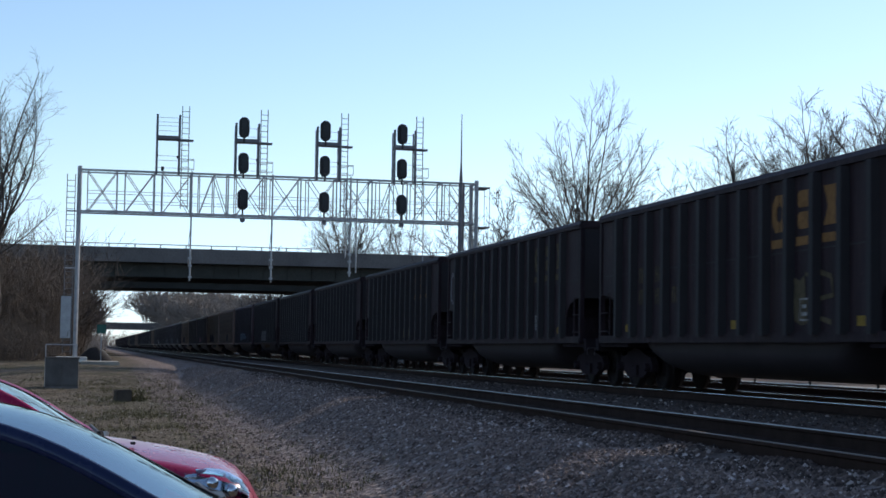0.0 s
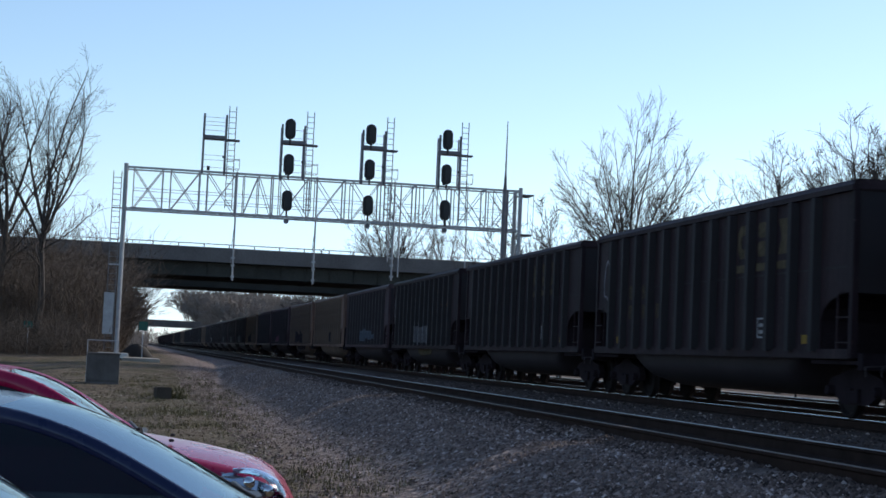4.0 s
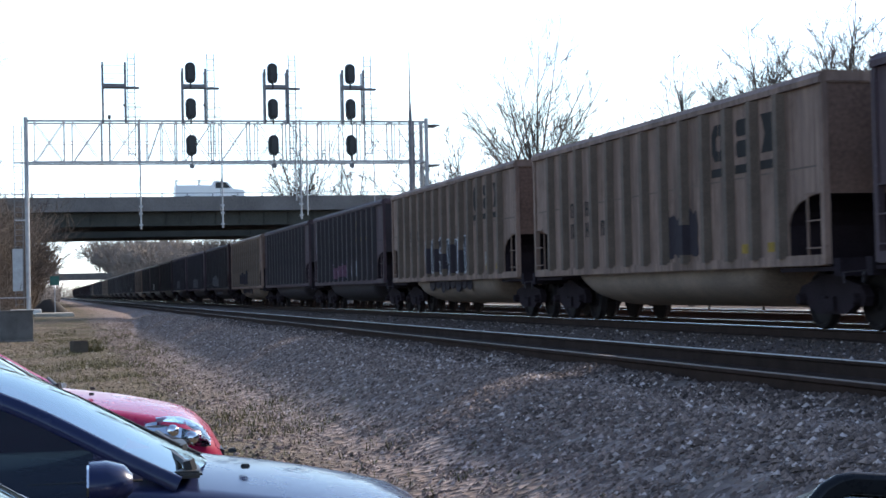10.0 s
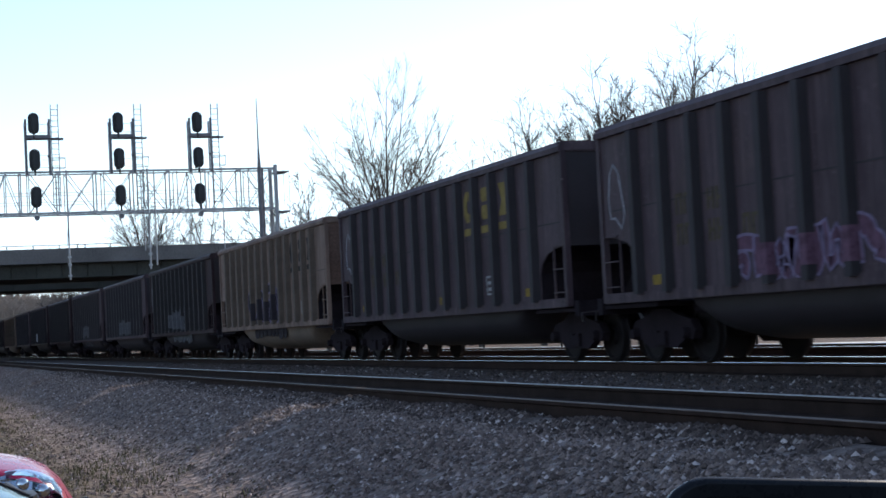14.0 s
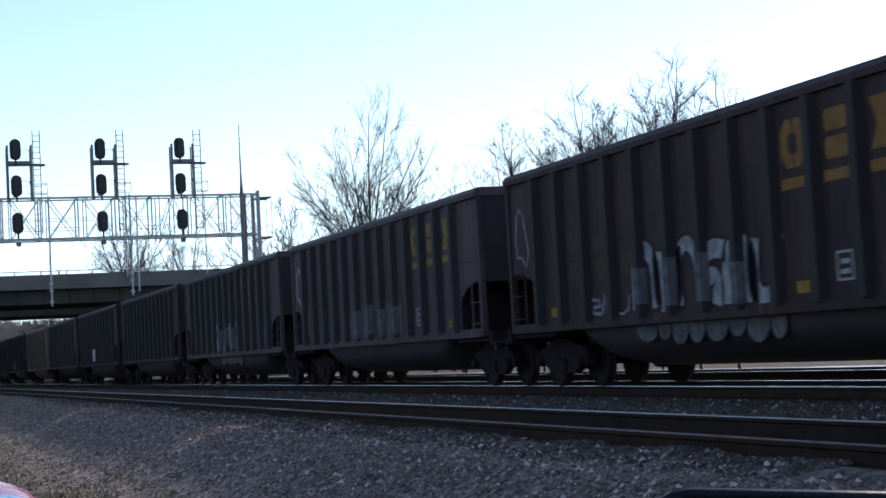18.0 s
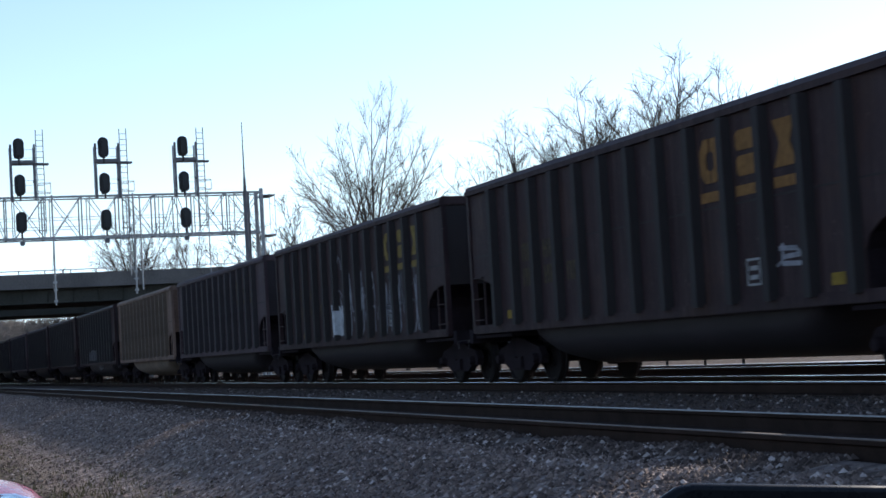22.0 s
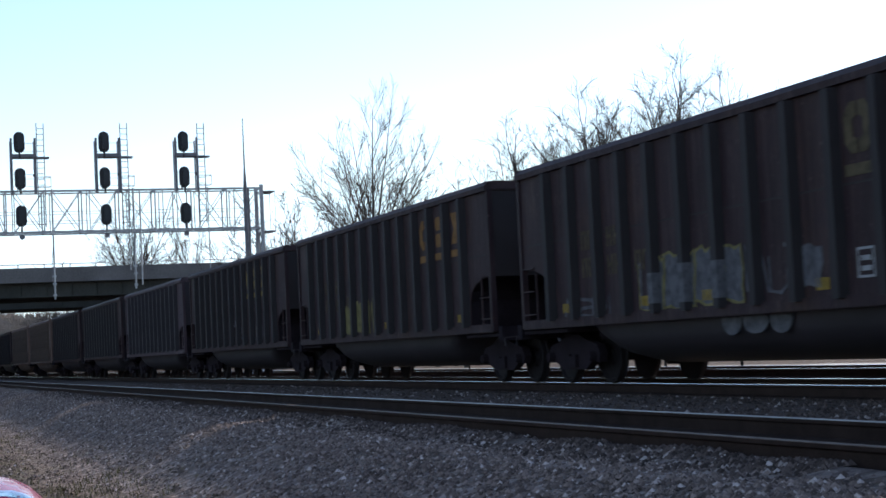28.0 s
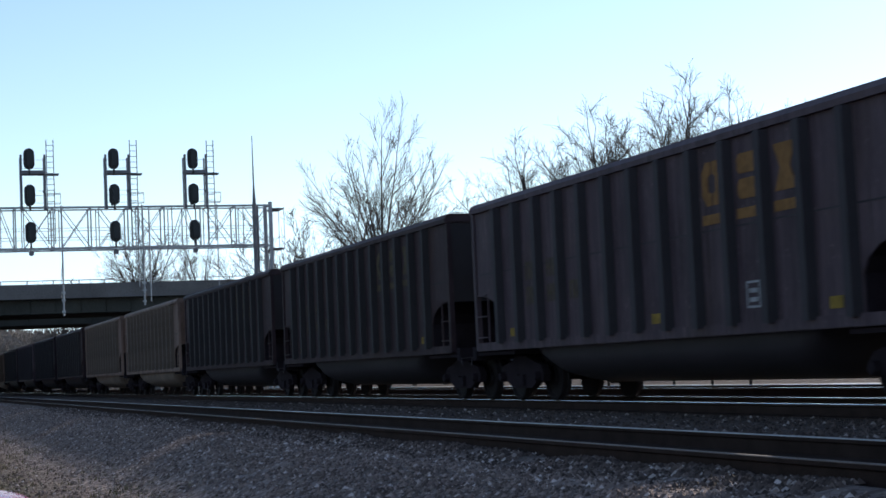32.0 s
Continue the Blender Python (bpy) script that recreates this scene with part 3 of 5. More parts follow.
        rung_ladder("mast_ladder", sb, x1 + 0.33, SB_Y + 0.2, zt - 1.9, 14.5)
        if n:
            for z in (13.42, 11.5, 9.53):
                signal_head(sb, x0 + 0.42, SB_Y - 0.3, z)
            part("bell", Shape().tube((x0 + 0.42, SB_Y - 0.42, 8.42), (x0 + 0.42, SB_Y - 0.2, 8.42), 0.14, 0.12, n=14), M_STEEL_DARK, sb, "round bell under the lowest head")
    # poles that hang below the gantry
    for x, z, r in ((4.92, 5.1, 0.045), (9.24, 5.12, 0.045), (13.5, 5.55, 0.05), (17.55, 5.5, 0.03)):
        part("hanging_pole", Shape().tube((x, SB_Y - 0.1, z), (x, SB_Y - 0.1, zt + 0.1), r, n=8), M_STEEL, sb, "pole hanging below the gantry")
        if r > 0.04:
            for dz in (0.15, 0.75, 1.15):
                part("pole_clamp", Shape().box(x - 0.1, x + 0.1, SB_Y - 0.2, SB_Y, z + dz, z + dz + 0.12), M_STEEL, sb, bevel=0.02)
            part("pole_cable", Shape().tube((x - 0.15, SB_Y - 0.1, z + 1.2), (x + 0.05, SB_Y - 0.1, z + 0.1), 0.018, n=5).tube((x - 0.15, SB_Y - 0.1, z + 1.2), (x, SB_Y - 0.1, zb - 0.3), 0.015, n=5), M_STEEL_DARK, sb)
        if abs(x - 13.5) < 0.1:
            part("hanging_pole", Shape().tube((x + 0.35, SB_Y - 0.1, z + 0.2), (x + 0.35, SB_Y - 0.1, zt), 0.04, n=8), M_STEEL, sb)
            part("hanging_pole", Shape().tube((x - 0.25, SB_Y - 0.1, z + 1.0), (x - 0.25, SB_Y - 0.1, zt), 0.03, n=8), M_STEEL, sb)


build_signal_bridge()


def radio_mast():
    t = thing("radio_mast", "slender radio mast with a thick steel base", "mast", at=(19.46, SB_Y - 0.9, 0.3))
    part("pole", Shape().tube((0, 0, 0), (0, 0, 10.6), 0.13, 0.1, n=10).tube((0, 0, 10.6), (0, 0, 11.9), 0.1, 0.03, n=10), M_STEEL_DARK, t)
    part("whip", Shape().tube((0, 0, 11.7), (0, 0, 14.3), 0.045, 0.02, n=6), M_STEEL_DARK, t)


radio_mast()


# ---- road bridge behind ----
def overpass(y, label, x0=-70.0, x1=90.0):
    t = thing("road_bridge", label, "road bridge", "twin road bridges")
    w = 13.0
    part("deck", Shape().box(x0, x1, y + 0.1, y + w - 0.1, 9.05, 9.75), M_CONCRETE, t, "concrete deck slab")
    for yy in (y, y + w - 0.3):
        part("parapet", Shape().box(x0, x1, yy, yy + 0.28, 9.2, 10.3), M_CONCRETE, t, "stained concrete parapet", bevel=0.03)
        part("deck_edge", Shape().box(x0, x1, yy - 0.12, yy, 9.0, 9.3), M_CONCRETE, t)
        part("rail_tube", Shape().tube((x0, yy + 0.14, 10.6), (x1, yy + 0.14, 10.6), 0.04, n=6), M_STEEL, t)
        post = fixed(Shape().box(-0.05, 0.05, -0.05, 0.05, 0, 0.38).mesh("rail_post", M_STEEL))
        if yy == y:
            for k in range(46):
                part("rail_post", post, M_STEEL, t, "", (-28 + k * 2.24, yy + 0.14, 10.25))
    for k in range(5):
        yy = y + 0.9 + k * (w - 1.8) / 4
        g = Shape().prism([(yy - 0.25, 7.72), (yy + 0.25, 7.72), (yy + 0.25, 7.78), (yy + 0.03, 7.8), (yy + 0.03, 8.98), (yy + 0.22, 9.0), (yy + 0.22, 9.06), (yy - 0.22, 9.06), (yy - 0.22, 9.0), (yy - 0.03, 8.98), (yy - 0.03, 7.8), (yy - 0.25, 7.78)], x0, x1, "x")
        part("girder", g, M_GREEN_STEEL, t, "grey-green steel girder")
    st = Shape()
    for k in range(60):
        st.box(-60 + k * 2.2, -59.98 + k * 2.2, y + 0.68, y + 0.88, 7.8, 9.0)
    tagged(part("stiffeners", st, M_GREEN_STEEL, t), "girder stiffeners", kind="stuff")
    part("abutment", Shape().box(-14, -6.5, y + 0.2, y + w - 0.2, 0.2, 7.72), M_CONCRETE, t, "concrete abutment")
    for x in (28.0,):
        part("pier_cap", Shape().box(x - 0.7, x + 0.7, y + 0.2, y + w - 0.2, 6.8, 7.72), M_CONCRETE, t)
        for yy in (y + 2, y + w / 2, y + w - 2):
            part("pier", Shape().tube((x, yy, 0), (x, yy, 6.8), 0.55, n=14), M_CONCRETE, t)
    return t


overpass(150.0, "grey road bridge on green steel girders over the tracks", -235.0, 520.0)
overpass(179.0, "second road bridge of the pair, close behind the first")


def far_bridge():
    t = thing("far_road_bridge", "small distant road bridge over the tracks", "road bridge", at=(0, 640, 0))
    part("deck", Shape().box(-60, 60, 0, 8, 7.6, 9.3), M_CONCRETE, t)
    part("parapet", Shape().box(-60, 60, -0.2, 0.0, 8.8, 10.2), M_CONCRETE, t)
    part("pier", Shape().box(-3, -2, 1, 7, 0, 7.6), M_CONCRETE, t)


far_bridge()


# ---- trees ----
def grow(seed, height, spread, levels=6, lean=0.0, start=0.3, forks=3, up=0.55):
    """A bare tree as limbs: (from, to, thick, thin, level)."""
    rng = random.Random(seed)
    limbs = []

    def limb(p, d, length, r, level):
        steps = 3 if level < 2 else 2
        q, rr = p, r
        for k in range(steps):
            d = (d + Vector((rng.uniform(-1, 1), rng.uniform(-1, 1), rng.uniform(-0.3, 0.6))) * (0.12 + 0.05 * level)).normalized()
            n = q + d * (length / steps)
            r2 = rr * (0.86 if level else 0.9)
            limbs.append((q, n, rr, r2, level))
            q, rr = n, r2
            if level and level < levels and k < steps - 1 and rng.random() < 0.75:
                branch(q, d, length, rr, level, 1)
        if level < levels:
            branch(q, d, length, rr, level, forks if level < 2 else 2 + (rng.random() < 0.45))

    def branch(q, d, length, rr, level, n):
        for _ in range(n):
            a = rng.uniform(0, 6.28)
            side = d.orthogonal().normalized()
            side.rotate(Matrix.Rotation(a, 3, d))
            nd = (d * 1.0 + side * rng.uniform(0.35, 0.85) * spread + Vector((0, 0, 0.2 * up))).normalized()
            limb(q, nd, length * rng.uniform(0.58, 0.85), rr * rng.uniform(0.5, 0.72), level + 1)

    limb(Vector((0, 0, -0.3)), Vector((lean, 0, 1)).normalized(), height * start, height * 0.0135 + 0.03, 0)
    top = max(b.z for _, b, *_ in limbs)
    k = height / top
    return [(a * k, b * k, r, s, lv) for a, b, r, s, lv in limbs]


def grow_fan(seed, height, fork, stems, near, far, crook=1.0, dense=1.0, low=4, stout=1.0):
    """A bare tree: a trunk, a leader and long straight stems that fan out of its upper half, sparse limbs below, and ever finer side shoots."""
    rng = random.Random(seed)
    limbs = []
    foot = height * fork
    sizes = (11, 7, 4, 3)
    wander = (0.04, 0.06, 0.085, 0.1)
    turn_ = [rng.uniform(0, 6.28)]

    def shoot(p, d, length, r, level):
        n = sizes[level]
        tip = (0.014, 0.007, 0.005, 0.004)[level]
        for k in range(n):
            f = (k + 1) / n
            d = (d + Vector((rng.gauss(0, 1), rng.gauss(0, 1), rng.gauss(0, 0.6))) * wander[level] * crook + Vector((0, 0, (0.0, 0.022, 0.02, 0.0)[level]))).normalized()
            q = p + d * length / n * rng.uniform(0.85, 1.15)
            a, b = r + (tip - r) * (f - 1 / n) ** 0.8, r + (tip - r) * f ** 0.8
            limbs.append((p, q, a, b, 1 + level))
            p = q
            if level < 3 and length > 0.7 and f > (0.12, 0.2, 0.2)[level]:
                for _ in range(2 if rng.random() < (0.5, 0.4, 0.3)[level] * dense else 1):
                    if rng.random() > (0.95, 0.88, 0.8)[level] * min(1.0, dense):
                        continue
                    turn_[0] += 2.4 + rng.uniform(-0.5, 0.5)
                    side = d.orthogonal().normalized()
                    side.rotate(Matrix.Rotation(turn_[0], 3, d))
                    a = radians(rng.uniform(22, 46)) * (0.85 + 0.15 * crook)
                    nd = (d * math.cos(a) + side * math.sin(a) + Vector((0, 0, 0.05))).normalized()
                    if level == 0:
                        reach = length * 0.36 * (1.12 - 0.66 * f) * rng.uniform(0.6, 1.25)
                    elif level == 1:
                        reach = max(0.45, length * 0.42 * (1.1 - 0.5 * f)) * rng.uniform(0.7, 1.25)
                    else:
                        reach = rng.uniform(0.3, 0.75)
                    shoot(p, nd, reach, min(b * 0.6, r * 0.45), level + 1)

    thick = height * 0.0105 * stout
    p = Vector((0, 0, -0.4))
    for k in range(5):
        q = Vector((rng.uniform(-0.1, 0.1) * crook, rng.uniform(-0.1, 0.1) * crook, foot * (k + 1) / 5))
        limbs.append((p, q, thick * (1.25 - 0.1 * k), thick * (1.15 - 0.1 * k), 0))
        p = q
    shoot(p, Vector((rng.uniform(-0.05, 0.05), rng.uniform(-0.05, 0.05), 1)).normalized(), (height - foot) * 0.93, thick * 0.62, 0)
    for k in range(stems):
        w = 2 * math.pi * (k * 0.382 + rng.uniform(-0.06, 0.06))
        a = radians(near + (far - near) * math.sqrt((k + 0.4) / stems))
        d = Vector((math.cos(w) * math.sin(a), math.sin(w) * math.sin(a), math.cos(a)))
        shoot(Vector((0, 0, foot * rng.uniform(0.84, 1.0))), d, (height - foot) * (0.98 - 0.0042 * math.degrees(a)) * rng.uniform(0.86, 1.04), thick * rng.uniform(0.42, 0.6), 0)
    for k in range(low):
        w, a = rng.uniform(0, 6.28), radians(rng.uniform(42, 68))
        d = Vector((math.cos(w) * math.sin(a), math.sin(w) * math.sin(a), math.cos(a)))
        shoot(Vector((0, 0, foot * rng.uniform(0.5, 0.85))), d, (height - foot) * rng.uniform(0.4, 0.6), thick * 0.3, 0)
    return limbs


def tree_meshes(name, limbs, thin=0.011, bark=None, twig=None):
    trunk, crown = Shape(), Shape()
    for a, b, r, s, lv in limbs:
        (trunk if lv <= 1 else crown).tube(a, b, max(r, thin), max(s, thin * 0.8), n=7 if lv <= 1 else (4 if lv <= 3 else 3), caps=False)
    return trunk.mesh("trunk", bark or M_BARK, True), crown.mesh("crown", twig or M_TWIG)


def plant(name, meshes, label, m, group="", category="tree"):
    t = thing(name, label, category, group, at=m)
    part("trunk", meshes[0], M_BARK, t)
    part("crown", meshes[1], M_TWIG, t)
    return t


def scaled(x, y, z, turn, s):
    return pose(x, y, z, 0, 0, turn) @ Matrix.Scale(s, 4)


TREE_A = tree_meshes("a", grow_fan(9, 15.9, 0.42, 13, 4, 46, 0.72, 1.1, 4, 1.0), 0.0078)
TREE_B = tree_meshes("b", grow_fan(23, 14.8, 0.46, 13, 4, 38, 1.7, 1.1, 5, 1.2), 0.0092)
TREE_C = tree_meshes("c", grow_fan(41, 17.2, 0.42, 6, 5, 32, 1.7, 0.95, 5, 1.05), 0.0075)
TREE_D = tree_meshes("d", grow_fan(51, 9.8, 0.25, 12, 8, 52, 1.4, 1.0, 4, 1.2), 0.0105)
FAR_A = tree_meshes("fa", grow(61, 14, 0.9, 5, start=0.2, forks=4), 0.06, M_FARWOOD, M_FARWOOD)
BARE = "leafless winter tree with fine grey-brown twigs"
plant("bare_tree", TREE_A, "large spreading leafless tree beyond the tracks", scaled(26.6, 89, 0.3, 30, 0.97))
for x, y, turn, s, me in ((31.6, 79, 80, 0.86, TREE_B), (29.6, 83, 200, 0.9, TREE_D), (34.6, 76, 10, 0.9, TREE_B), (37.2, 82, 120, 1.0, TREE_B), (38.5, 76, 300, 1.05, TREE_B), (41.5, 75, 33, 1.0, TREE_B),
                          (33.0, 98, 120, 1.15, TREE_D), (25.4, 99, 20, 1.18, TREE_D), (23.9, 104, 220, 1.12, TREE_D), (33.5, 96, 75, 1.2, TREE_D), (32.0, 101, 310, 1.15, TREE_D)):
    plant("bare_tree", me, BARE + " beyond tracks", scaled(x, y, 0.3, turn, s))
for x, y, turn, s, me in ((31.6, 212, 40, 1.45, TREE_B), (33, 215, 60, 1.7, TREE_D), (39, 213, 160, 1.25, TREE_C), (45, 212, 260, 1.6, TREE_D), (52, 214, 100, 1.7, TREE_D), (24, 216, 10, 1.5, TREE_D)):
    plant("bare_tree", me, BARE + " beside bridge", scaled(x, y, 0.3, turn, s))
for x, y, turn, s, me in ((-5.45, 97, 10, 1.02, TREE_C), (-7.6, 98, 200, 1.03, TREE_C), (-10.4, 100, 60, 1.05, TREE_C),
                          (-3.2, 112, 150, 0.72, TREE_D), (-12.5, 108, 40, 1.1, TREE_C), (-15, 112, 90, 1.1, TREE_A), (-2.0, 122, 270, 0.8, TREE_D)):
    plant("bare_tree", me, BARE + " in a thicket", scaled(x, y, 0.6, turn, s))


def thicket(name, x0, x1, y0, y1, h0, h1, count, seed, material, label, r=0.012, ground=None):
    """Tangled dry stems, as one mesh."""
    rng = random.Random(seed)
    s = Shape()
    for _ in range(count):
        x, y = rng.uniform(x0, x1), rng.uniform(y0, y1)
        z = ground if ground is not None else ground_z(x, y)
        h = rng.uniform(h0, h1) * (0.6 + 0.6 * noise.noise((x * 0.35, y * 0.1, seed)) + 0.2)
        p = Vector((x, y, z - 0.1))
        d = Vector((rng.uniform(-0.5, 0.5), rng.uniform(-0.5, 0.5), 1)).normalized()
        for k in range(4):
            q = p + d * (h / 4)
            s.tube(p, q, r * (1 - k * 0.2), r * (0.8 - k * 0.2), n=3, caps=False)
            for _ in range(2):
                w = (d + Vector((rng.uniform(-1, 1), rng.uniform(-1, 1), rng.uniform(-0.4, 0.8)))).normalized()
                s.tube(q, q + w * h * rng.uniform(0.12, 0.3), r * 0.6, r * 0.25, n=3, caps=False)
            p, d = q, (d + Vector((rng.uniform(-0.4, 0.4), rng.uniform(-0.4, 0.4), rng.uniform(-0.25, 0.2)))).normalized()
    return tagged(new(name, s.mesh(name, material)), label, "brush", kind="stuff")


thicket("brush", -26, -2.0, 96, 120, 3.5, 8.5, 5200, 5, M_BRUSH, "dense brown leafless brush beside the gantry", 0.026)
thicket("brush", -20, -0.8, 120, 148, 4.5, 8.5, 3000, 6, M_BRUSH, "dense brown brush against the bridge", 0.032)
thicket("low_brush", -16, -2.0, 89, 97, 0.8, 2.6, 2000, 7, M_BRUSH, "low dry brush at the edge of the lot", 0.015)


def far_woods():
    rng = random.Random(8)
    for k in range(130):
        y = 215 + 560 * (k / 130) ** 1.1
        x = 21.5 + rng.uniform(0, 16) * (1 + 0.001 * y)
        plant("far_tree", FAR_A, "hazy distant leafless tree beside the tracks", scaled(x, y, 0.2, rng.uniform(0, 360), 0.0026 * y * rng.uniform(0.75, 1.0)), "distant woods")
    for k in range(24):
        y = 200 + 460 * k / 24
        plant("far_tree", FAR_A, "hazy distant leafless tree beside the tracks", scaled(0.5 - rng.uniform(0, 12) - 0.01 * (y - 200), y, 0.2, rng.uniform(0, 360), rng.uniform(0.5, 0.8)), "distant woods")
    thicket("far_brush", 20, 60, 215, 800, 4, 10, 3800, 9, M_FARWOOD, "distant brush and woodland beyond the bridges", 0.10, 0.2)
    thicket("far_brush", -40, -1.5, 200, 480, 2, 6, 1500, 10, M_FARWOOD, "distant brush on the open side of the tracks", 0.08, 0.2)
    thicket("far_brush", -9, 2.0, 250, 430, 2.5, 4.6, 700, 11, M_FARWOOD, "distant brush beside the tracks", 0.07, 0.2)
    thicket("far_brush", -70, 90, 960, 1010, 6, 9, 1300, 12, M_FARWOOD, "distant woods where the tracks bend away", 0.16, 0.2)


far_woods()


def soil_mound():
    """A low dark heap of soil and roots by the sign."""
    cx, cy = 0.1, 97.0
    rows = []
    for i in range(9):
        f = i / 8
        rows.append([(cx + 1.15 * (1 - f) * math.cos(a) * (1 + 0.12 * noise.noise((a, f * 3, 2))), cy + 0.8 * (1 - f) * math.sin(a), ground_z(cx, cy) - 0.1 + 0.85 * math.sin(1.5 * f) * (1 + 0.1 * noise.noise((a * 2, f * 4, 7)))) for a in [2 * math.pi * k / 18 for k in range(18)]])
    tagged(part("soil_mound", Shape().face_grid(rows, True), plain("dark_soil", (0.03, 0.022, 0.017), 0.9, 0.0, 4, 0.5, 0.8), None, smooth=True), "low dark heap of soil beside the gantry", "soil mound")


soil_mound()

# ---- small things beside the lot ----


M_CABINET = plain("chalky_grey_cabinet_paint", (0.115, 0.104, 0.098), 0.8, 0.0, 5, 0.4, 0.2, 0.15)


def equipment_cabinet():
    t = thing("equipment_cabinet", "weathered grey trackside equipment cabinet on the lot", "cabinet", at=(-1.08, 62, ground_z(-1.08, 62)))
    part("case", Shape().box(-0.58, 0.58, -0.4, 0.4, 0.05, 1.05), M_CABINET, t, bevel=0.02)
    for x in (-0.57, 0.01):
        part("door", Shape().box(x, x + 0.56, -0.425, -0.402, 0.1, 1.0), M_CABINET, t, "grey cabinet door", bevel=0.008)
    part("lid", Shape().box(-0.62, 0.62, -0.45, 0.45, 1.05, 1.1), M_CABINET, t, bevel=0.01)
    part("plinth", Shape().box(-0.6, 0.6, -0.42, 0.42, -0.15, 0.05), M_CONCRETE, t)
    part("guard_rail", Shape().tube((-0.6, 0.5, 1.55), (0.5, 0.5, 1.55), 0.02).tube((-0.6, 0.5, 0), (-0.6, 0.5, 1.55), 0.02).tube((0.5, 0.5, 0), (0.5, 0.5, 1.55), 0.02), M_STEEL, t, "thin pipe rail")


equipment_cabinet()


def timber_block():
    t = thing("timber_block", "sawn-off dark timber block with weeds lying on the lot", "timber block", at=pose(0.9, 49.5, ground_z(0.9, 49.5), 0, 0, 12))
    part("block", Shape().box(-0.25, 0.2, -0.22, 0.22, -0.05, 0.34), plain("weathered_timber", (0.085, 0.068, 0.054), 0.9, 0.0, 5, 0.4, 0.6, 0.1), t, bevel=0.03)
    s = Shape()
    rng = random.Random(4)
    for _ in range(70):
        a = rng.uniform(0, 6.28)
        p = Vector((0.42 + rng.uniform(-0.25, 0.25), rng.uniform(-0.2, 0.2), 0))
        s.tube(p, p + Vector((math.cos(a) * 0.18, math.sin(a) * 0.18, rng.uniform(0.1, 0.42))), 0.01, 0.004, n=3)
    tagged(part("weeds", s, M_GRASS, t), "tuft of dry weeds", kind="stuff")


timber_block()


def slab():
    s = Shape().box(-0.6, 1.3, 84, 88.9, 0.2, 0.8)
    tagged(part("slab", s, plain("dusty_concrete", (0.3, 0.265, 0.22), 0.9, 0.0, 2, 0.35, 0.6), None, bevel=0.05), "pale concrete slab beside the gantry footing", "concrete slab")


slab()


def lot_sign(x, y, w, h, z, label):
    t = thing("sign_post", label, "sign", at=(x, y, ground_z(x, y)))
    part("post", Shape().box(-0.03, 0.03, -0.03, 0.03, -0.2, z + h), M_STEEL, t)
    part("sign_plate", Shape().box(-w / 2, w / 2, -0.05, -0.03, z, z + h), plain("sign_green", (0.02, 0.105, 0.085), 0.6), t, "plain green plate", bevel=0.005)


lot_sign(0.42, 94, 0.5, 0.5, 1.5, "small green sign on a thin steel post by the track")
lot_sign(-5.7, 93, 0.5, 0.35, 1.4, "small green sign on a thin post before the brush")


# ---- parked motor cars ----
M_RED = auto_paint("red_car_paint", (0.33, 0.004, 0.05), 0.0, 0.4, 1.5, 0.2)
M_BLUE = auto_paint("dark_blue_car_paint", (0.010, 0.016, 0.055), 0.0, 0.4, 1.5, 0.15)
M_GREYCAR = auto_paint("silver_car_paint", (0.35, 0.37, 0.38), 0.5)
M_BLACKCAR = auto_paint("black_car_paint", (0.012, 0.012, 0.014))
M_GLASS = window_glass("car_glass", (0.16, 0.19, 0.20), 1.5)
M_SCREEN = window_glass("windshield_glass", (0.30, 0.36, 0.36), 5.0)
M_SATIN = plain("satin_black_plastic", (0.008, 0.008, 0.010), 0.28, 0.0, 6, 0.2, 0.02, 0.2)
M_TRIM = plain("black_trim", (0.015, 0.015, 0.016), 0.5)
M_TYRE = plain("tyre_rubber", (0.02, 0.02, 0.02), 0.85)
M_CHROME = plain("bright_chrome", (0.7, 0.7, 0.72), 0.08, 1.0, 5, 0.05, 0.0)
M_SEAT = plain("dark_seat_cloth", (0.03, 0.03, 0.032), 0.9)
M_MIRROR = plain("mirror_silver", (0.85, 0.86, 0.88), 0.02, 1.0, 3, 0.02, 0.0)
M_AMBER = auto_paint("amber_lens", (0.5, 0.12, 0.01))
M_LENS = window_glass("clear_lens", (0.93, 0.94, 0.95))


def interp(x, table):
    """A soft curve through the table's points."""
    x = min(max(x, table[0][0]), table[-1][0])
    slopes = [(w - u) / (b - a) for (a, u), (b, w) in zip(table, table[1:])]
    bends = [slopes[0]] + [0.0 if p * q <= 0 else 2 * p * q / (p + q) for p, q in zip(slopes, slopes[1:])] + [slopes[-1]]
    for k, ((a, u), (b, w)) in enumerate(zip(table, table[1:])):
        if x <= b:
            h = b - a
            f = (x - a) / h
            return u * (1 + 2 * f) * (1 - f) ** 2 + bends[k] * h * f * (1 - f) ** 2 + w * f * f * (3 - 2 * f) + bends[k + 1] * h * f * f * (f - 1)
    return table[-1][1]


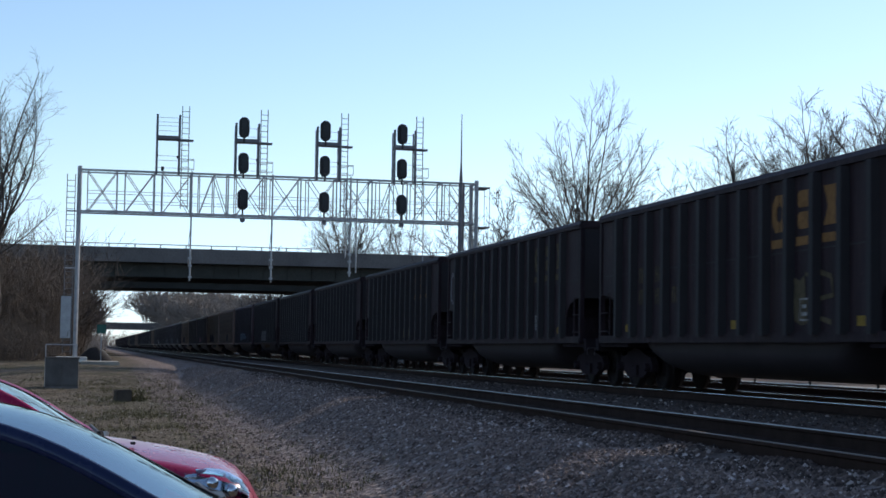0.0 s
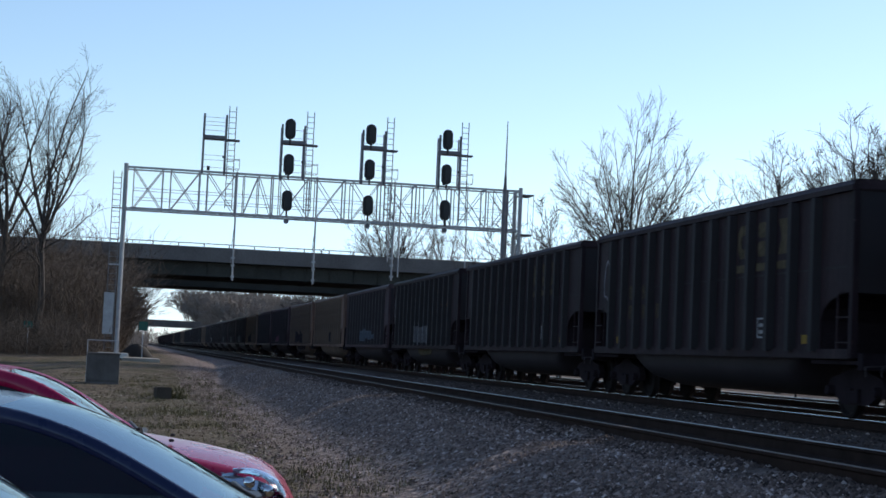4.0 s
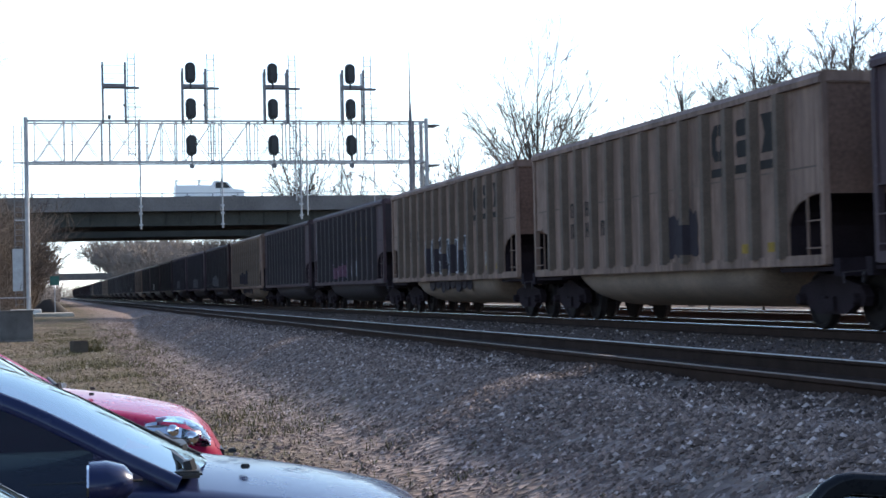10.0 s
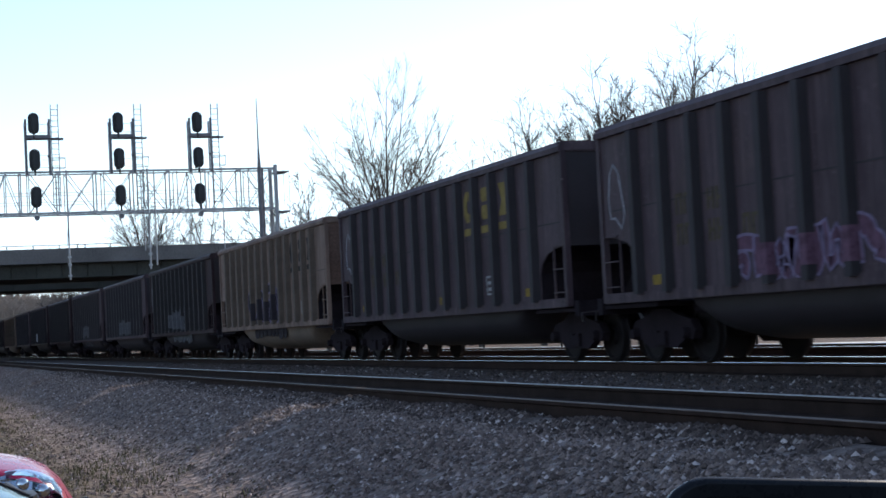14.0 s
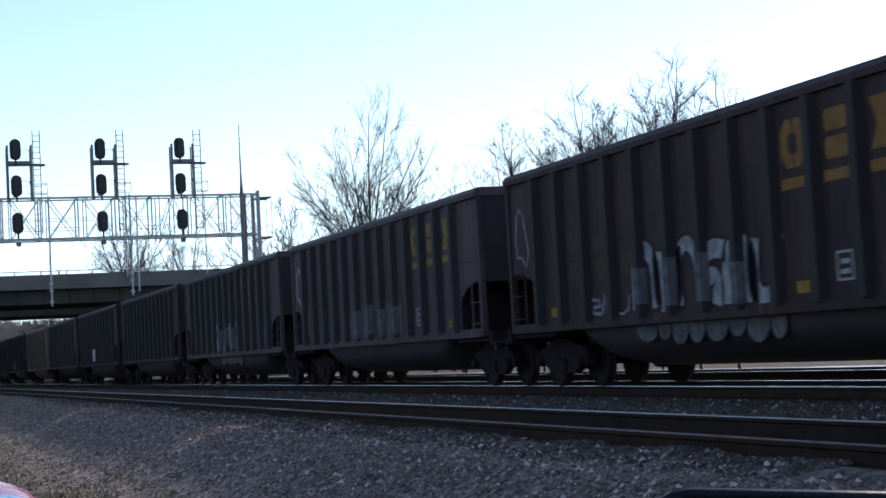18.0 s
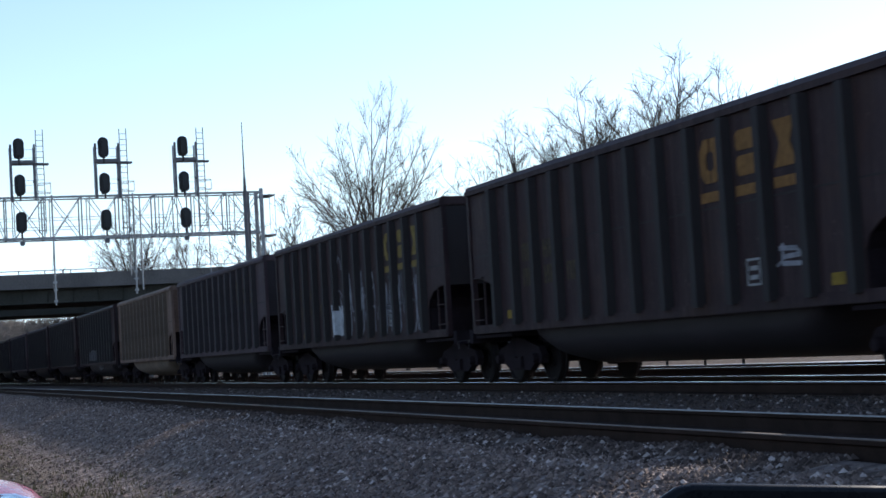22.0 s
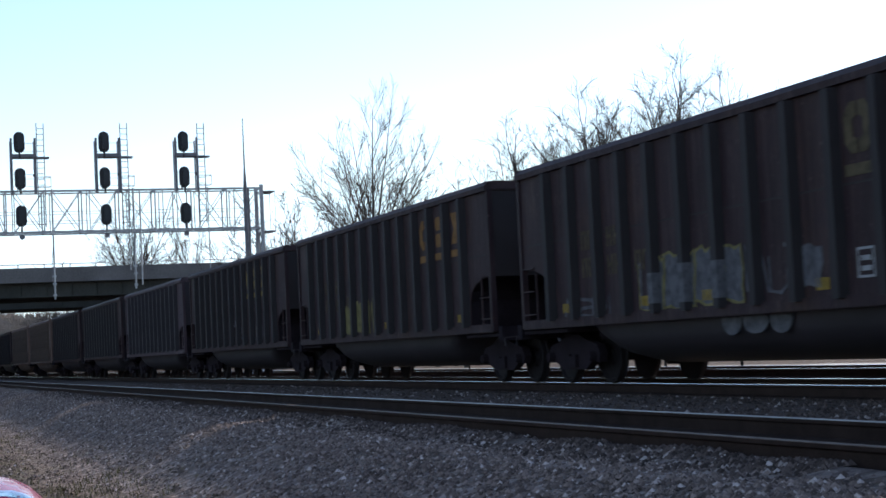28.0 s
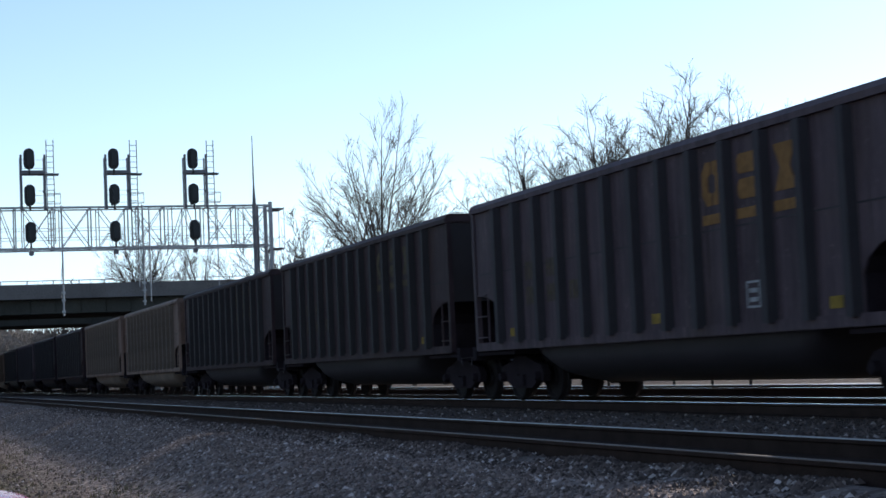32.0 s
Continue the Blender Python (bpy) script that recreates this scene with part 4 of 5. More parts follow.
def sedan(name, paint, label, m, side_mirrors=True, rake=0.85, droop=0.0, bulge=1.0, slim=1.0):
    """A four-door saloon, nose towards +x, standing on z = 0."""
    t = thing(name, label, "car", "parked cars", at=m)
    L0, L1 = -2.3, 2.12
    top = [(-2.3, 0.72), (-2.2, 0.95), (-1.7, 1.0), (0.75, 0.995), (1.3, 0.98 - droop), (1.6, 0.925 - droop), (1.85, 0.845 - 0.7 * droop), (1.96, 0.76 - 0.4 * droop), (2.06, 0.62), (2.12, 0.5)]
    half = [(-2.3, 0.62), (-2.05, 0.82), (-1.4, 0.9), (1.25, 0.9), (1.7, 0.85), (1.95, 0.74), (2.12, 0.52)]
    low = [(-2.3, 0.42), (-2.0, 0.26), (1.7, 0.22), (2.12, 0.3)]
    rows = []
    for k in range(47):
        x = L0 + (L1 - L0) * k / 46
        h, w, b = interp(x, top), interp(x, half), interp(x, low)
        sh = h - 0.075
        prof = [(0.0, b), (0.8 * w, b), (0.96 * w, b + 0.1), (w, b + (sh - b) * 0.5), (0.995 * w, sh - 0.07), (0.955 * w, sh + 0.01), (0.8 * w, h - 0.036), (0.45 * w, h + 0.0), (0.0, h + 0.03)]
        ring = [(x, u, z) for u, z in prof] + [(x, -u, z) for u, z in reversed(prof[1:-1])]
        rows.append(ring)
    s = Shape().face_grid(rows, True)
    s.f.append(tuple(range(len(rows[0]))))
    s.f.append(tuple(len(s.v) - 1 - k for k in range(len(rows[0]))))
    part("body", s, paint, t, smooth=True)
    # cabin: one curve from the cowl over the roof to the boot
    knots = [(0, 0), (0.2, 0.1), (0.4, 0.21), (0.6, 0.31), (0.8, 0.385), (1.0, 0.43), (1.2, 0.45), (1.5, 0.458), (1.8, 0.445), (2.1, 0.41), (2.4, 0.32), (2.7, 0.18), (3.0, 0.0)]

    def arch(s_):
        rise = interp(s_, knots)
        return 0.95 - rake * s_, 0.985 + rise, 0.76 - 0.17 * min(1.0, rise / 0.43)

    def across(s_, bow=0.0, n=9):
        x, z, w = arch(s_)
        return [(x + bow * (1 - q * q), w * q, z + 0.03 * bulge * (1 - q * q) * min(1, s_, 3.0 - s_)) for q in [2 * k / (n - 1) - 1 for k in range(n)]]

    part("windshield", Shape().face_grid([across(0.1 * k, bulge * (0.14 - 0.06 * 0.1 * k)) for k in range(11)]), M_SCREEN, t, "raked windshield reflecting the sky", smooth=True).visible_shadow = False
    part("rear_window", Shape().face_grid([across(2.1 + 0.1 * k, -0.09) for k in range(10)]), M_GLASS, t, smooth=True).visible_shadow = False
    part("roof", Shape().face_grid([across(1.0 + 0.1 * k, 0.08 * bulge - 0.17 * k / 11) for k in range(12)]), paint, t, smooth=True)
    for sd in (-1, 1):
        band, glass_top, glass_low = [], [], []
        for k in range(31):
            x, z, w = arch(0.1 * k)
            xa, za, _ = arch(max(0, 0.1 * k - 0.1))
            xb, zb, _ = arch(min(3, 0.1 * k + 0.1))
            ll = math.hypot(xb - xa, zb - za)
            nx, nz = (zb - za) / ll, -(xb - xa) / ll
            band.append([(x + nx * h * slim, sd * (w + o * slim), z + nz * h * slim) for h, o in ((0.0, -0.01), (0.008, 0.012), (-0.004, 0.035), (-0.04, 0.052), (-0.085, 0.06), (-0.095, 0.05))])
            if 3 <= k <= 28:
                gx, gz = x - nx * 0.09 * slim, max(0.945, z - nz * 0.09 * slim)
                glass_top.append((gx, sd * (w + 0.048 * slim), gz))
                glass_low.append((gx, sd * 0.845, 0.935))
        part("pillar", Shape().face_grid(band), paint, t, "body-coloured roof pillar", smooth=True)
        part("side_window", Shape().face_grid([glass_top, glass_low]), M_GLASS, t, "dark side window", smooth=True).visible_shadow = False
        part("door_post", Shape().tube((-0.42, sd * 0.842, 0.93), (-0.5, sd * 0.65, 1.37), 0.035, n=6), M_TRIM, t, smooth=True)

        def skin(x, z, g=0.0):
            h, w = interp(x, top), interp(x, half)
            k = 0.997 if z < h - 0.145 else (0.997 - 0.042 * (z - h + 0.145) / 0.08 if z < h - 0.065 else 0.955 - 0.155 * (z - h + 0.065) / 0.029)
            return (x, sd * (w * k + g), z)

        xs = (1.56, 1.64, 1.72, 1.80, 1.88, 1.95, 2.0)
        lows, highs = (0.76, 0.72, 0.685, 0.65, 0.63, 0.615, 0.61), (0.80, 0.825, 0.825, 0.815, 0.785, 0.735, 0.665)
        lens = Shape().face_grid([[skin(x, a + (b - a) * q / 5, 0.014) for q in range(6)] for x, a, b in zip(xs, lows, highs)])
        hl = part("headlamp", lens, M_LENS, t, "clear headlamp with chrome reflector", smooth=True)
        rng = random.Random(8)
        bowl = Shape().face_grid([[(p[0] + rng.uniform(-0.008, 0.008), p[1] + sd * rng.uniform(-0.006, 0.006), p[2]) for p in [skin(x, a + (b - a) * q / 5, 0.004) for q in range(6)]] for x, a, b in zip(xs, lows, highs)])
        part("reflector", bowl, M_CHROME, hl)
        for bx, bz in ((1.74, 0.735), (1.87, 0.68)):
            cx, cy, cz = skin(bx, bz, -0.005)
            dome = Shape().face_grid([[(cx + 0.045 * math.sin(u) * math.cos(v), cy + sd * 0.035 * math.cos(u), cz + 0.045 * math.sin(u) * math.sin(v)) for v in [2 * math.pi * j / 14 for j in range(14)]] for u in [1.57 * i / 5 for i in range(6)]], True)
            part("bulb", dome, M_CHROME, hl, smooth=True)
        part("marker_lens", Shape().face_grid([[skin(x, 0.57, 0.016), skin(x, 0.54, 0.016)] for x in (1.8, 1.88, 1.95)]), M_AMBER, hl)
        part("tail_lamp", Shape().box(-2.27, -2.1, sd * 0.62 - 0.12, sd * 0.62 + 0.12, 0.75, 0.9), M_RED, t, bevel=0.03)
        part("door_seam", Shape().box(0.62, 0.63, sd * 0.895 - 0.01, sd * 0.895 + 0.01, 0.35, 0.9).box(-0.46, -0.45, sd * 0.895 - 0.012, sd * 0.895 + 0.012, 0.35, 0.9), M_TRIM, t)
        for hx in (0.05, -0.95):
            part("door_handle", Shape().box(hx - 0.24, hx - 0.06, sd * 0.9 - 0.03, sd * 0.9 + 0.03, 0.79, 0.82), paint, t, bevel=0.008)
        if side_mirrors:
            mr = part("wing_mirror", Shape().face_grid([[(0.62 + dx, sd * (0.98 + r * 0.13 * math.cos(a)), 1.0 + r * 0.085 * math.sin(a)) for a in [2 * math.pi * k / 12 for k in range(12)]] for dx, r in ((0.0, 1.0), (0.06, 1.0), (0.12, 0.8), (0.15, 0.4))], True).box(0.62, 0.7, sd * 0.87 - 0.03, sd * 0.87 + 0.03, 0.93, 0.97), paint, t, "body-coloured wing mirror", smooth=True)
            part("mirror_glass", Shape().prism([(sd * (0.98 + 0.115 * math.cos(a)), 1.0 + 0.07 * math.sin(a)) for a in [2 * math.pi * k / 12 for k in range(12)]], 0.612, 0.62), M_MIRROR, mr)
        for wx in (-1.42, 1.38):
            wh = part("wheel", Shape().tube((wx, sd * 0.70, 0.32), (wx, sd * 0.895, 0.32), 0.32, n=24), M_TYRE, t, smooth=False)
            part("rim", Shape().tube((wx, sd * 0.88, 0.32), (wx, sd * 0.905, 0.32), 0.2, 0.19, n=16), M_CHROME, wh)
        part("seat", Shape().box(-0.35, 0.1, sd * 0.35 - 0.24, sd * 0.35 + 0.24, 0.5, 0.62).box(-0.45, -0.28, sd * 0.35 - 0.22, sd * 0.35 + 0.22, 0.6, 1.12), M_SEAT, t, bevel=0.05)
    part("dashboard", Shape().box(0.35, 0.85, -0.7, 0.7, 0.85, 0.97), M_TRIM, t, bevel=0.04)
    part("cowl", Shape().box(0.86, 1.03, -0.72, 0.72, 0.975, 1.004), M_TRIM, t, "black cowl below the windshield", bevel=0.01)
    for y0 in (-0.55, 0.1):
        part("wiper", Shape().tube((0.98, y0 - 0.1, 1.02), (0.9, y0 + 0.45, 1.05), 0.014, n=5).tube((0.99, y0 - 0.1, 1.0), (0.98, y0 - 0.1, 1.04), 0.025, n=6), M_TRIM, t)
    for sd in (-0.35, 0.35):
        part("washer_jet", Shape().box(1.2, 1.235, sd - 0.014, sd + 0.014, 0.965, 0.985), M_TRIM, t, bevel=0.004)
    part("grille", Shape().box(2.0, 2.11, -0.36, 0.36, 0.46, 0.56), M_TRIM, t, bevel=0.01)
    part("bumper_lip", Shape().box(1.95, 2.14, -0.45, 0.45, 0.3, 0.38), M_TRIM, t, bevel=0.03)
    return t


sedan("red_car", M_RED, "glossy red saloon car parked nose to the tracks", pose(-0.92, 12.05, 0.0, 0, 0, -2) @ Matrix.Diagonal((1, 1, 0.975, 1)), True, 0.85, 0.045, 0.25)
sedan("blue_car", M_BLUE, "dark blue saloon car parked nose to the tracks", pose(-0.45, 7.05, 0.0, 0, 0, -2) @ Matrix.Diagonal((1, 1, 0.955, 1)), True, 0.97, 0.05, 0.95, 0.6)
sedan("grey_car", M_GREYCAR, "silver-grey saloon car parked beside the blue one", pose(-0.9, 4.3, 0.0, 0, 0, -2) @ Matrix.Diagonal((1, 1, 0.965, 1)))
own = sedan("black_car", M_BLACKCAR, "glossy black car with a tall wing mirror", pose(2.16, 0.9, 0.0, 0, 0, 90) @ Matrix.Scale(1.08, 4), False)


def tall_mirror(car):
    inv = car.matrix_basis.inverted()
    x0, x1, z0, z1, y = 0.822, 1.21, 1.13, 1.395, 1.75

    def outline(g):
        pts = []
        for cx, cz, a0 in ((x1 - 0.05, z1 - 0.07, 0), (x0 + 0.07, z1 - 0.06, 90), (x0 + 0.06, z0 + 0.06, 180), (x1 - 0.05, z0 + 0.05, 270)):
            r = {0: 0.05, 90: 0.065, 180: 0.06, 270: 0.05}[a0]
            for k in range(6):
                a = math.radians(a0 + 18 * k)
                pts.append((cx + (r + g) * math.cos(a), cz + (r + g) * math.sin(a)))
        return pts
    rings = [[(u, y + d, w) for u, w in outline(g)] for d, g in ((0.02, -0.028), (0.004, -0.0255), (0.0, -0.023), (0.0, -0.022), (0.0, -0.008), (0.0, -0.007), (0.003, -0.003), (0.008, 0.0), (0.014, -0.001), (0.05, -0.015), (0.1, -0.032), (0.15, -0.045))]
    s = Shape().face_grid(rings, True)
    s.f.append(tuple(len(s.v) - 1 - k for k in range(24)))
    h = part("mirror_housing", s, M_SATIN, car, "rounded satin black mirror housing", inv, smooth=True)
    part("mirror_glass", Shape().prism(outline(-0.03), y + 0.018, y + 0.024, "y"), M_MIRROR, h)
    part("mirror_arm", Shape().box(1.1, 1.24, y + 0.05, y + 0.15, 1.12, 1.2), M_BLACKCAR, car, "", inv, bevel=0.02)


tall_mirror(own)


# ---- the coal train ----
CAR_X, HALF, LEN, PITCH = TRACKS[1], 1.575, 7.3, 16.2
SILL, TOP = 1.08, 3.765
RIBS = [-5.94 + 0.99 * k for k in range(13)]


def bogie_meshes():
    out = [(-1.12, 0.50), (-0.98, 0.66), (-0.55, 0.74), (-0.25, 0.84), (0.25, 0.84), (0.55, 0.74), (0.98, 0.66), (1.12, 0.50), (1.05, 0.36), (0.78, 0.38), (0.5, 0.24), (-0.5, 0.24), (-0.78, 0.38), (-1.05, 0.36)]
    frame_ = Shape().prism(out, -0.07, 0.07, "x")
    nest = Shape().prism([(-0.2, 0.28), (-0.2, 0.5), (-0.08, 0.5), (-0.08, 0.47), (0.08, 0.47), (0.08, 0.5), (0.2, 0.5), (0.2, 0.28)], 0.06, 0.13, "x")
    cap = Shape().tube((0.05, 0, 0.46), (0.18, 0, 0.46), 0.1, 0.08, n=10)
    bol = Shape().box(-1.0, 1.0, -0.17, 0.17, 0.42, 0.78)
    return [fixed(s.mesh(nm, M_UNDER)) for s, nm in ((bol, "bogie"), (frame_, "side_frame"), (nest, "spring_nest"), (cap, "axle_cap"))]


def wheelset_mesh():
    s = Shape()
    s.tube((-0.8, 0, 0), (0.8, 0, 0), 0.085, n=8)
    for sd in (-1, 1):
        rows = []
        for x, r in ((0.68, 0.0), (0.68, 0.47), (0.71, 0.485), (0.725, 0.455), (0.81, 0.445), (0.82, 0.40), (0.775, 0.36), (0.775, 0.17), (0.83, 0.14), (0.83, 0.0)):
            rows.append([(sd * x, r * math.cos(2 * math.pi * k / 24), r * math.sin(2 * math.pi * k / 24)) for k in range(24)])
        s.face_grid(rows, True)
    return fixed(s.mesh("wheelset", M_WHEEL))


BOGIE, WHEELSET = bogie_meshes(), wheelset_mesh()


def side_sheet(x):
    """One side wall, cut away at both lower ends."""
    arc = [(6.08, SILL), (6.08, 1.58), (6.2, 1.76), (6.45, 1.9), (6.8, 1.98), (LEN, 2.02)]
    out = arc + [(LEN, TOP), (-LEN, TOP)] + [(-y, z) for y, z in reversed(arc)]
    return Shape().prism(out, x - 0.012, x + 0.012, "x")


def hopper_template(paint, ribbed, belly, label):
    """A steel coal hopper on two bogies; y runs along it, z = 0 is the top of the rail."""
    c = thing("coal_hopper", label, "coal hopper", "cars of the coal train")
    for sd in (-1, 1):
        part("side_wall", side_sheet(sd * HALF), paint, c)
        part("top_chord", Shape().prism([(sd * (HALF + u), z) for u, z in ((-0.075, TOP - 0.16), (0.085, TOP - 0.16), (0.09, TOP - 0.075), (0.0, TOP + 0.02), (-0.06, TOP + 0.02), (-0.075, TOP))], -LEN - 0.05, LEN + 0.05, "y"), paint, c)
        seam = Shape()
        for a, b in zip([-LEN + 0.1] + RIBS, RIBS + [LEN - 0.1]):
            seam.box(sd * HALF - 0.018, sd * HALF + 0.018, a + 0.11, b - 0.11, 2.405, 2.432)
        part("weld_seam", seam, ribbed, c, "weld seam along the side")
        part("side_sill", Shape().box(sd * HALF - 0.06, sd * HALF + 0.06, -LEN, LEN, SILL - 0.12, SILL + 0.04), paint, c, bevel=0.012)
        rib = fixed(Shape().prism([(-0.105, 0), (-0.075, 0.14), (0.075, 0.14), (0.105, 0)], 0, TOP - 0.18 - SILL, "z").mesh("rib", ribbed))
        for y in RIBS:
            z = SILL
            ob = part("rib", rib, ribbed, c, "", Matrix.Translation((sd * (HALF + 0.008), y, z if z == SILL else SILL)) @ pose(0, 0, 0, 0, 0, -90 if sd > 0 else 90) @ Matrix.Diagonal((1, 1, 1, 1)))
        for e in (-1, 1):
            part("corner_post", Shape().box(sd * HALF - 0.05, sd * HALF + 0.05, e * LEN - 0.06, e * LEN + 0.06, SILL - 0.1, TOP), paint, c)
            lad = part("ladder", Shape().tube((sd * HALF, e * 6.72, SILL), (sd * HALF, e * 6.72, 2.05), 0.022, n=4), paint, c, "end ladder")
            rung = fixed(Shape().tube((0, 0, 0), (0, e * 0.5, 0), 0.015, n=4).mesh("rung", paint))
            for k in range(3):
                part("rung", rung, paint, lad, "", (sd * (HALF + 0.04), e * 6.74, SILL + 0.14 + k * 0.4))
    for e in (-1, 1):
        part("end_wall", Shape().box(-HALF + 0.02, HALF - 0.02, e * LEN - 0.02, e * LEN + 0.02, 2.0, TOP), M_RUSTY_END if paint == M_HOPPER[3] else ribbed, c)
        part("end_chord", Shape().box(-HALF, HALF, e * LEN - 0.07, e * LEN + 0.07, TOP - 0.16, TOP + 0.02), paint, c, bevel=0.02)
        # slope sheet near-black: shade inside the cut-out painted as its colour
        part("slope_sheet", Shape().prism([(e * q, z) for q, z in ((LEN, 2.03), (6.8, 1.99), (6.45, 1.91), (6.2, 1.77), (6.07, 1.58), (6.07, 0.98), (5.97, 0.98), (5.97, 1.63), (6.1, 1.85), (6.4, 1.99), (6.8, 2.07), (LEN, 2.11))], -HALF + 0.03, HALF - 0.03, "x"), M_UNDER, c)
        # web and half plate added only to stop light showing through the open ends
        part("centre_blocking_web", Shape().prism([(e * 5.9, 0.9), (e * 7.3, 0.9), (e * 7.3, 1.99), (e * 5.9, 1.06)], -0.03, 0.03, "x"), M_UNDER, c)
        part("blocking_plate", Shape().box(0.2, HALF - 0.06, e * 7.22 - 0.012, e * 7.22 + 0.012, 0.95, 2.02), M_UNDER, c)
        part("end_sill", Shape().box(-HALF, HALF, e * 7.62 - 0.08, e * 7.62 + 0.1, SILL - 0.28, SILL - 0.02), M_UNDER, c)
        part("platform", Shape().box(-HALF + 0.05, HALF - 0.05, min(e * 5.6, e * 7.6), max(e * 5.6, e * 7.6), SILL - 0.2, SILL - 0.14), M_UNDER, c)
        part("coupler", Shape().box(-0.1, 0.1, min(e * 7.5, e * 8.08), max(e * 7.5, e * 8.08), 0.74, 0.96).box(-0.17, 0.17, min(e * 7.95, e * 8.1), max(e * 7.95, e * 8.1), 0.7, 1.0), M_UNDER, c, bevel=0.02)
        part("brake_hose", Shape().tube((-0.5, e * 7.7, 0.85), (-0.42, e * 7.9, 0.5), 0.025, n=5).tube((-0.42, e * 7.9, 0.5), (-0.3, e * 8.08, 0.55), 0.025, n=5), M_STEEL_DARK, c, "pale rubber brake hose")
        part("cut_lever", Shape().tube((-HALF, e * 7.8, 0.85), (-0.2, e * 7.85, 0.95), 0.016, n=4).tube((-HALF, e * 7.8, 0.85), (-HALF, e * 7.82, 0.7), 0.012, n=4), M_UNDER_MID, c, "thin steel uncoupling lever")
        b = part("bogie", BOGIE[0], M_UNDER, c, "sooty cast bogie", (0, e * 6.4, 0))
        for sd in (-1, 1):
            turn = 0 if sd > 0 else 180
            part("side_frame", BOGIE[1], M_UNDER, b, "", pose(sd * 1.02, 0, 0, 0, 0, turn))
            part("spring_nest", BOGIE[2], M_UNDER, b, "", pose(sd * 1.02, 0, 0, 0, 0, turn))
            for w in (-0.89, 0.89):
                part("axle_cap", BOGIE[3], M_UNDER, b, "", pose(sd * 1.02, w, 0, 0, 0, turn))
        for w in (-1, 1):
            part("wheelset", WHEELSET, M_WHEEL, b, "worn steel wheels on an axle", (0, w * 0.89, 0.445))
    # rounded belly between the bogies
    rows = []
    for y, k in ((-4.75, 0.0), (-4.6, 0.55), (-4.2, 0.92), (-3.8, 1.0), (3.8, 1.0), (4.2, 0.92), (4.6, 0.55), (4.75, 0.0)):
        rows.append([(1.42 * math.cos(a), y, SILL - 0.08 - (0.70 * k) * max(0.0, -math.sin(a)) ** 0.7) for a in [math.pi + math.pi * i / 16 for i in range(17)]])
    part("belly", Shape().face_grid(rows), belly, c, "rounded belly of the body", smooth=True)
    part("centre_sill", Shape().box(-0.22, 0.22, -7.6, 7.6, 0.72, 1.02), M_UNDER, c)
    part("brake_cylinder", Shape().tube((-1.05, 5.1, 0.86), (-1.05, 4.75, 0.86), 0.13, n=12), M_UNDER, c)
    part("brake_wheel", Shape().tube((-0.6, -LEN - 0.2, 2.5), (-0.6, -LEN - 0.12, 2.5), 0.28, n=16), M_UNDER, c)
    rng = random.Random(label)
    load = [[(x, y, TOP - 0.42 + 0.36 * (1 - (x / 1.5) ** 2) * min(1, (LEN - abs(y)) / 1.5) + 0.1 * noise.noise((x * 1.2, y * 0.8, rng.random() * 0.2))) for x in [-1.54 + 3.08 * i / 8 for i in range(9)]] for y in [-7.25 + 14.5 * j / 30 for j in range(31)]]
    part("coal_load", Shape().face_grid(load), M_COAL, c, "heaped black coal")
    return c


def far_template():
    c = thing("coal_hopper", "sooty black coal hopper far down the train", "coal hopper", "cars of the coal train")
    for sd in (-1, 1):
        part("side_wall", side_sheet(sd * HALF), M_HOPPER[0], c)
        s = Shape()
        for y in RIBS:
            s.box(sd * (HALF + 0.06) - 0.06, sd * (HALF + 0.06) + 0.06, y - 0.08, y + 0.08, SILL, TOP - 0.15)
        part("ribs", s, M_HOPPER[0], c)
    part("ends", Shape().box(-HALF, HALF, -LEN, -LEN + 0.04, 2.0, TOP).box(-HALF, HALF, LEN - 0.04, LEN, 2.3, TOP), M_HOPPER[0], c)
    part("coal_load", Shape().box(-1.5, 1.5, -7.2, 7.2, TOP - 0.5, TOP - 0.1), M_COAL, c)
    part("belly", Shape().prism([(-4.7, SILL), (4.7, SILL), (4.0, 0.36), (-4.0, 0.36)], -1.35, 1.35, "x"), M_UNDER, c)
    for e in (-1, 1):
        b = part("bogie", BOGIE[0], M_UNDER, c, "", (0, e * 6.4, 0))
        for w in (-1, 1):
            part("wheelset", WHEELSET, M_WHEEL, b, "", (0, w * 0.89, 0.445))
    return c


FACE = -HALF - 0.018


def patch(c, name, material, y0, y1, z0, z1, label="", proud=0.0):
    return part(name, Shape().box(FACE - 0.004 - proud, FACE - proud + 0.003, y0, y1, z0, z1), material, c, label)


def panel_mid(k):
    """The middle of the panel after rib k, counted from the trailing end."""
    return 5.94 - 0.99 * (k + 0.5)


